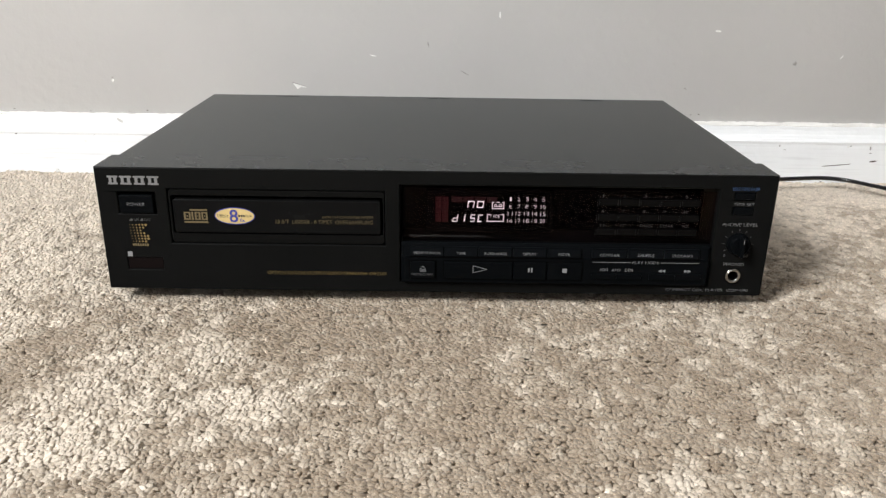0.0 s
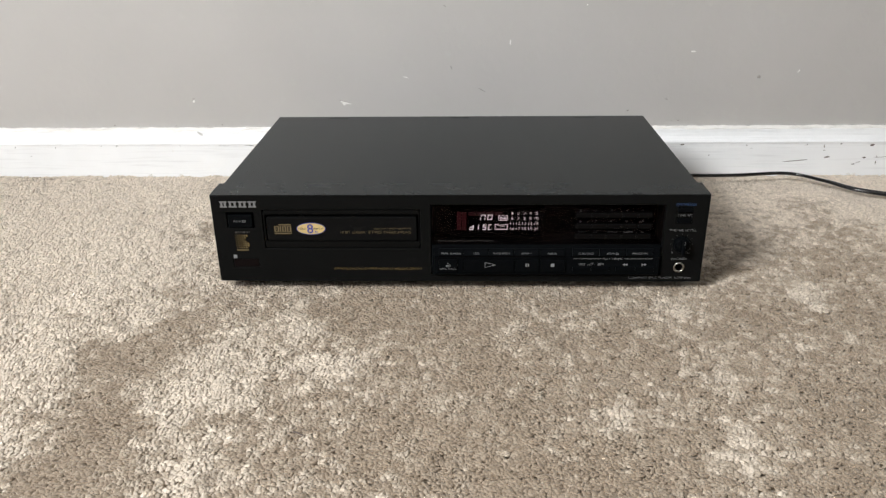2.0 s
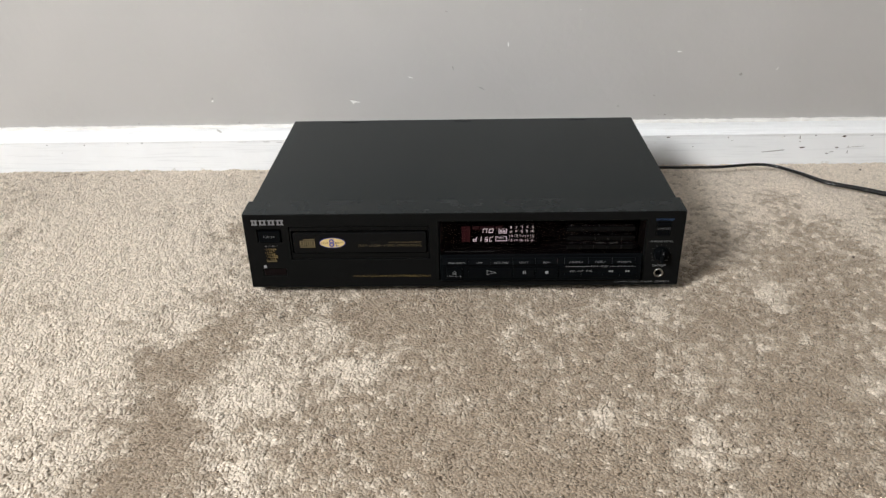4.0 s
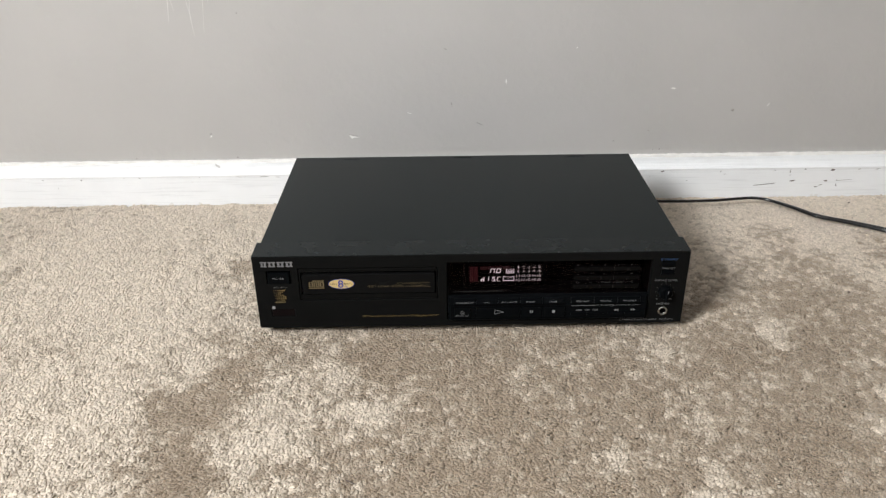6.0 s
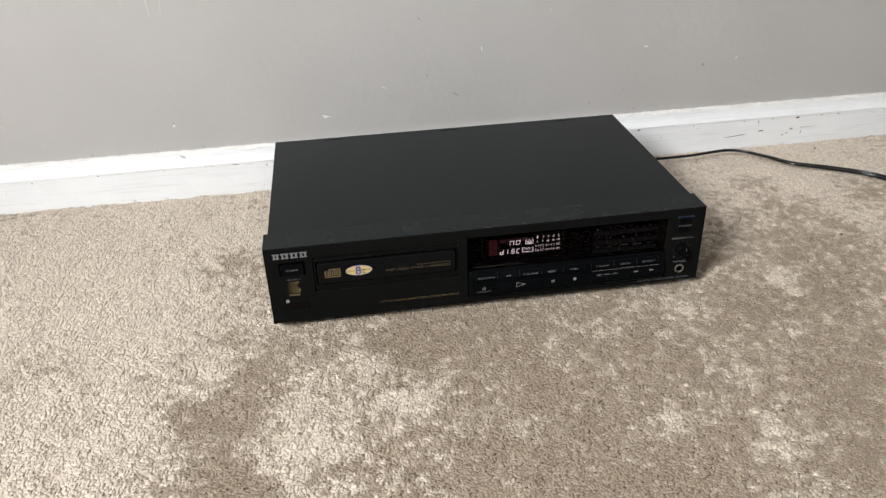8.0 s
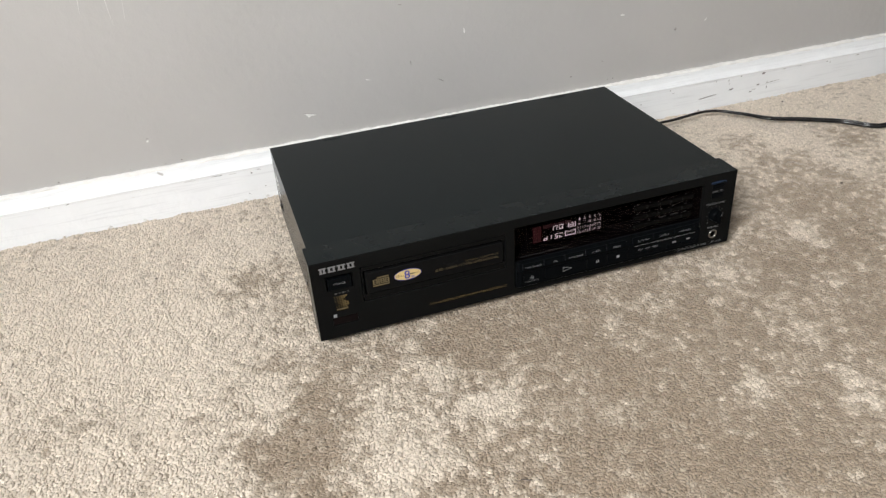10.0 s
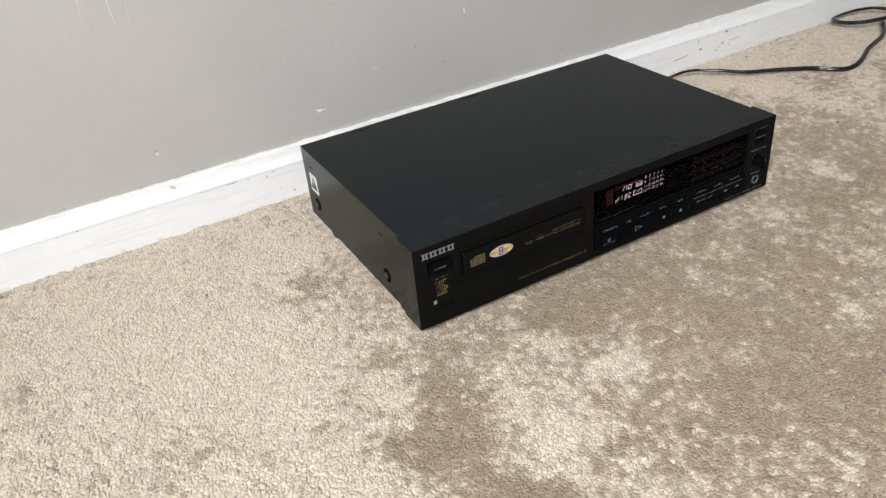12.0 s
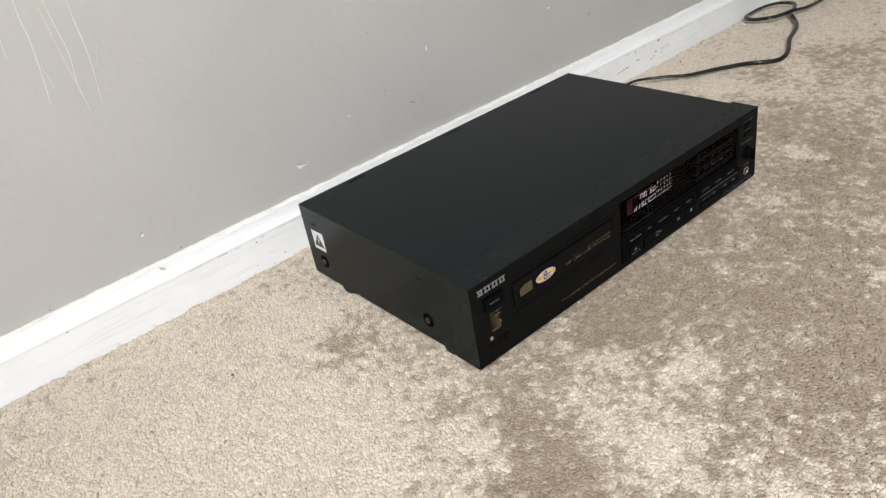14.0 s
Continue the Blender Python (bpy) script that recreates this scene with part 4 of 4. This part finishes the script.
lettering("PHONES", 403.3, 416.9, 19.1, 21.1, INK, GREY_INK)
JC = (U(410.3), 0.0, V(12.3))
socket = part("headphone_socket", lathe([(0.0052, 0.0), (0.0052, 0.0008), (0.0046, 0.0016), (0.0038, 0.0016), (0.0030, 0.0008), (0.0029, -0.014), (0.0, -0.014)], JC, (0, -1, 0), 36), CHROME, player,
              "bright nickel headphone socket", smooth=True)
part("bore", lathe([(0.00285, 0.0002), (0.0028, -0.0135), (0.0, -0.0135)], JC, (0, -1, 0), 24), BLACK, socket)
lettering("COMPACT DISC PLAYER", 366.9, 405.4, 0.9, 2.8, INK, GREY_INK)
lettering("CDP-690", 408.0, 422.0, 0.9, 2.8, INK, GREY_INK)

# ---- mains cord ----
CORD_LINE = [(0.120, 0.272, 0.040), (0.150, 0.290, 0.030), (0.205, 0.306, 0.010), (0.283, 0.312, 0.004), (0.346, 0.312, 0.004), (0.410, 0.316, 0.005), (0.445, 0.288, 0.005), (0.469, 0.257, 0.005), (0.508, 0.233, 0.005),
             (0.546, 0.206, 0.005), (0.572, 0.176, 0.005), (0.595, 0.172, 0.005), (0.628, 0.183, 0.005), (0.673, 0.205, 0.005), (0.729, 0.224, 0.005), (0.762, 0.243, 0.005), (0.788, 0.264, 0.005),
             (0.806, 0.277, 0.005), (0.828, 0.281, 0.005), (0.851, 0.292, 0.005), (0.859, 0.309, 0.004), (0.850, 0.330, 0.003), (0.815, 0.340, 0.003), (0.770, 0.338, 0.003), (0.753, 0.325, 0.003),
             (0.752, 0.303, 0.005), (0.766, 0.281, 0.008), (0.797, 0.266, 0.011), (0.835, 0.261, 0.007), (0.884, 0.262, 0.005), (1.000, 0.265, 0.005), (1.180, 0.230, 0.005)]
cord_points = spline(CORD_LINE, 10)
cord = tube(cord_points, 0.0020, 12, None, 0.0017)
tube(cord_points, 0.0020, 12, cord, -0.0017)
tagged(part("power_cord", cord, CORD, smooth=True), "black twin mains cord lying looped on the carpet", "cord")

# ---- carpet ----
# patches painted darker and lighter, placed to fit the camera's view
PAINTED_DARK = ((-0.266, -0.116, 0.036, 1.7), (-0.250, -0.188, 0.036, 1.7), (-0.246, -0.250, 0.036, 1.5), (-0.223, -0.060, 0.022, 0.8), (-0.073, -0.034, 0.048, 0.4), (-0.118, -0.038, 0.022, 0.2),
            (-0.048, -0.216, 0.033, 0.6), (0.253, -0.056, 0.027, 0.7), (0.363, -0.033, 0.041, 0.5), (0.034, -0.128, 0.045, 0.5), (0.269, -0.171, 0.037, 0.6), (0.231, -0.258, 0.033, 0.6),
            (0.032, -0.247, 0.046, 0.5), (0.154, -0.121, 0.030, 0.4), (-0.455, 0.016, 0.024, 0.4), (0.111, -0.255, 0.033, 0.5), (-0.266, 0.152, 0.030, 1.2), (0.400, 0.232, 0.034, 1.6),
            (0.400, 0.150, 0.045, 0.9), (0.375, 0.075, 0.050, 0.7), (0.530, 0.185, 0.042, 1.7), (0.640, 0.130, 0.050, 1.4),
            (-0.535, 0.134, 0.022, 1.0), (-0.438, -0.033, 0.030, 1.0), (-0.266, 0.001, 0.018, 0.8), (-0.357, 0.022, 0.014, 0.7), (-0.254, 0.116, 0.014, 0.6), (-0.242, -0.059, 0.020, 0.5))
PAINTED_LIGHT = ((-0.098, -0.127, 0.024, 1.5), (-0.181, -0.150, 0.042, 1.2), (-0.158, -0.244, 0.030, 1.0), (0.187, -0.023, 0.029, 1.5), (0.311, -0.004, 0.021, 1.1), (0.272, -0.087, 0.018, 0.9),
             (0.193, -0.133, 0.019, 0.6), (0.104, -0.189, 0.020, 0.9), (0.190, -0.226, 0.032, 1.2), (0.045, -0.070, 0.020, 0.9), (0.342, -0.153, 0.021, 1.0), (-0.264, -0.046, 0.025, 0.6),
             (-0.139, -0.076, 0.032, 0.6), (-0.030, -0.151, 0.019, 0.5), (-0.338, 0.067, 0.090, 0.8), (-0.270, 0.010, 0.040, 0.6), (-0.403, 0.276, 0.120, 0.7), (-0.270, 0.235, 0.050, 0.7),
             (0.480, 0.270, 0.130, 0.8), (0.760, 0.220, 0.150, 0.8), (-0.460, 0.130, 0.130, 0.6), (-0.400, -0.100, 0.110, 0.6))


def value_noise(x, y, size, seed):
    """Smooth random values from 0 to 1 over the floor, with lumps of the given size in metres."""
    table = np.random.default_rng(seed).uniform(0, 1, (256, 256))
    u, v = x / size + 71.3, y / size + 53.7
    i, j = np.floor(u).astype(int), np.floor(v).astype(int)
    p, q = u - i, v - j
    p, q = p * p * (3 - 2 * p), q * q * (3 - 2 * q)
    at = lambda a, b: table[a % 256, b % 256]
    return (at(i, j) * (1 - p) + at(i + 1, j) * p) * (1 - q) + (at(i, j + 1) * (1 - p) + at(i + 1, j + 1) * p) * q


def lay_shading(x, y):
    """-1 to 1: which way the pile has been brushed, and the light and shade painted with it, in uneven patches."""
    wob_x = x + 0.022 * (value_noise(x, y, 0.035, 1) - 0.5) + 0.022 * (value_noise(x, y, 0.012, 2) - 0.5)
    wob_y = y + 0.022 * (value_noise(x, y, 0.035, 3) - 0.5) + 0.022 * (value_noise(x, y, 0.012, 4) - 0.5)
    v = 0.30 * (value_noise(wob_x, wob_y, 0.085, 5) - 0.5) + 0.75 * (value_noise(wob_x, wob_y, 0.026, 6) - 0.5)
    # stronger light on the left and rear floor is painted in here
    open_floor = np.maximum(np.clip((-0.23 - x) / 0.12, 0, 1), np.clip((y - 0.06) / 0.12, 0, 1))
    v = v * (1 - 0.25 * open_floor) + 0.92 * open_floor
    for px, py, r, s in [(a, b, c, -d) for a, b, c, d in PAINTED_DARK] + list(PAINTED_LIGHT):
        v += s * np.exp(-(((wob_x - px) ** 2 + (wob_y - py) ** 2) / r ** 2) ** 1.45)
    # soft shade over the floor in front and to the right, painted in
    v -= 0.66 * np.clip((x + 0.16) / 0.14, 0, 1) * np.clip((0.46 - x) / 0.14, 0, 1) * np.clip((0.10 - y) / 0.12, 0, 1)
    # fine mottle, and the hollows painted darker for the shade in them
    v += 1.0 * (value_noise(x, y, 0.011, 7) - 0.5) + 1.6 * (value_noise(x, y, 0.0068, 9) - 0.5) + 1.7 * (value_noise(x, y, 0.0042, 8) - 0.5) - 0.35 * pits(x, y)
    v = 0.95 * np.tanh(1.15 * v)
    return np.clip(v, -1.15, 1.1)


def pits(x, y):
    """0 to 1: small hollows where the pile has parted; their shade is painted into the colour too."""
    wide = value_noise(x, y, 0.016, 21)
    return np.clip((0.07 + 0.20 * wide - value_noise(x, y, 0.0066, 22)) / 0.14, 0, 1)


structure(part("floor", box(WEST, EAST, SOUTH, YW, -0.060, -0.022), BACKING), "beige wall to wall carpet backing", "floor")


def seen_floor(x, y):
    """The stretch of floor round the player that is built tuft by tuft."""
    far = np.interp(x, (-0.66, -0.34, 0.36, 0.50, 1.0), (0.10, -0.36, -0.36, -0.06, 0.09))
    return (y > far) & ~((np.abs(x) < 0.185) & (y > 0.03) & (y < 0.245))


LEAN = 0.0013


def pile(name, x0, x1, y0, y1, step, seed, label):
    """Cut pile: every tuft is a round-ended lobe of yarn that leans the way the pile was brushed, all in one mesh."""
    rng = np.random.default_rng(seed)
    nx, ny = int((x1 - x0) / step), int((y1 - y0) / (0.87 * step))
    gx, gy = np.meshgrid(np.arange(nx), np.arange(ny))
    x = (x0 + (gx + 0.5 * (gy % 2) + rng.uniform(-0.42, 0.42, gx.shape)) * step).ravel()
    y = (y0 + (0.87 * gy + rng.uniform(-0.42, 0.42, gx.shape)) * step).ravel()
    keep = seen_floor(x, y) & (y < y1)
    x, y = x[keep], y[keep]
    n = len(x)
    lay = lay_shading(x, y)
    s = np.clip((y - 0.16) / 0.20, 0, 1)
    ground = -0.010 * s * s * (3 - 2 * s)
    under = (np.abs(x) < 0.2145) & (y > 0.001) & (y < 0.267)
    clump = 0.0011 * (value_noise(x, y, 0.0036, 14) - 0.5) + 0.0014 * (value_noise(x, y, 0.0075, 13) - 0.5) + 0.0022 * (value_noise(x, y, 0.020, 12) - 0.5)
    crown = ground + clump + rng.normal(0, 0.00034, n) + 0.0010 - 0.0010 * pits(x, y)
    crown = np.where(under, np.minimum(crown, 0.001), crown)
    tone = rng.normal(0, 1, n)
    # brushed one way or the other, and a little astray
    lean_x = LEAN * lay * 0.75 + rng.normal(0, 0.0005, n)
    lean_y = LEAN * lay * 0.65 + rng.normal(0, 0.0005, n)
    sides, rings = 5, ((1.0, 0.78, 0.0), (0.66, 0.21, 0.85))
    size = step * rng.uniform(0.58, 1.04, n)
    long = rng.uniform(0.85, 1.6, n)
    turn = rng.uniform(0, np.pi, n)
    count = sides * len(rings) + 1
    co = np.zeros((n, count, 3))
    for r, (wide, drop, share) in enumerate(rings):
        for k in range(sides):
            a = 2 * np.pi * (k + 0.5 * (r % 2)) / sides
            q = size * wide * rng.uniform(0.85, 1.18, n)
            u, v = q * long * math.cos(a), q / long * math.sin(a)
            co[:, r * sides + k] = np.stack([x + share * lean_x + u * np.cos(turn) - v * np.sin(turn), y + share * lean_y + u * np.sin(turn) + v * np.cos(turn),
                                             crown - drop * size * rng.uniform(0.75, 1.25, n)], 1)
    co[:, -1] = np.stack([x + lean_x, y + lean_y, crown], 1)
    tri = []
    for k in range(sides):
        j = (k + 1) % sides
        for r in range(len(rings) - 1):
            p, q, o, w = r * sides + k, r * sides + j, (r + 1) * sides + k, (r + 1) * sides + j
            tri += [(p, q, o), (q, w, o)] if r % 2 == 0 else [(p, q, w), (p, w, o)]
        tri.append(((len(rings) - 1) * sides + k, (len(rings) - 1) * sides + j, count - 1))
    faces = (np.array(tri)[None] + count * np.arange(n)[:, None, None]).reshape(-1, 3)
    me = bpy.data.meshes.new(name)
    me.vertices.add(n * count)
    me.vertices.foreach_set("co", co.ravel())
    me.loops.add(faces.size)
    me.loops.foreach_set("vertex_index", faces.ravel().astype(np.int32))
    me.polygons.add(len(faces))
    me.polygons.foreach_set("loop_start", np.arange(0, faces.size, 3, dtype=np.int32))
    me.polygons.foreach_set("use_smooth", np.ones(len(faces), dtype=bool))
    me.update(calc_edges=True)
    # the first attribute carries the painted light and shade of each tuft
    for key, values in (("lay_shading", 0.5 + 0.45 * lay + 0.06 * tone), ("yarn", 0.5 + 0.11 * tone)):
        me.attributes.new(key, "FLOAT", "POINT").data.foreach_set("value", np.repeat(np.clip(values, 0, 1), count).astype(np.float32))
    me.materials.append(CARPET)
    return tagged(new(name, me), label, "carpet", kind="stuff")


def underlay():
    """The close bottom of the pile, between the tufts, over the whole room."""
    xs = list(np.linspace(WEST, EAST, 92))
    ys = list(np.linspace(SOUTH, 0.10, 63)) + [0.14 + 0.02 * k for k in range(11)] + [0.3545]
    bm = bmesh.new()
    rows = [[bm.verts.new((x, y, carpet_height(y) - 0.0024)) for x in xs] for y in ys]
    for a, b in zip(rows, rows[1:]):
        for k in range(len(xs) - 1):
            face = bm.faces.new([a[k], a[k + 1], b[k + 1], b[k]])
            c = face.calc_center_median()
            near = -0.68 < c.x < 1.02 and c.y > -0.40 and bool(seen_floor(np.array([c.x]), np.array([c.y + 0.03]))[0] or abs(c.x) < 0.19)
            face.material_index = 0 if near else 1
    under = part("carpet_underlay", bm, BACKING)
    under.data.materials.append(FAR_PILE)
    return structure(under, "dense beige bottom of the carpet pile", "carpet")


underlay()
pile("carpet", -0.67, 1.01, -0.38, 0.3540, 0.0023, 3, "plush beige cut-pile carpet with light and shade of brushed patches painted in")

for x, y in ((-0.361, 0.190), (0.423, 0.0675), (0.545, 0.3226)):
    speck = lathe([(0.0, 0.0), (0.0014, 0.0004), (0.0012, 0.0016), (0.0, 0.0020)], (x, y, 0.0012 + carpet_height(y)), (0, 0, 1), 8)
    tagged(part("lint_speck", speck, SCUFF), "tiny dark speck of lint on the beige carpet", "lint", "specks on the carpet")
twig = tube([(-0.1085 + 0.0012 * k, -0.2085 - 0.0005 * k + 0.0004 * math.sin(k), 0.0022 + 0.0002 * (k % 2)) for k in range(7)], 0.00045, 6)
tagged(part("twig_sliver", twig, SCUFF), "thin dark sliver of twig lying on the carpet", "twig")
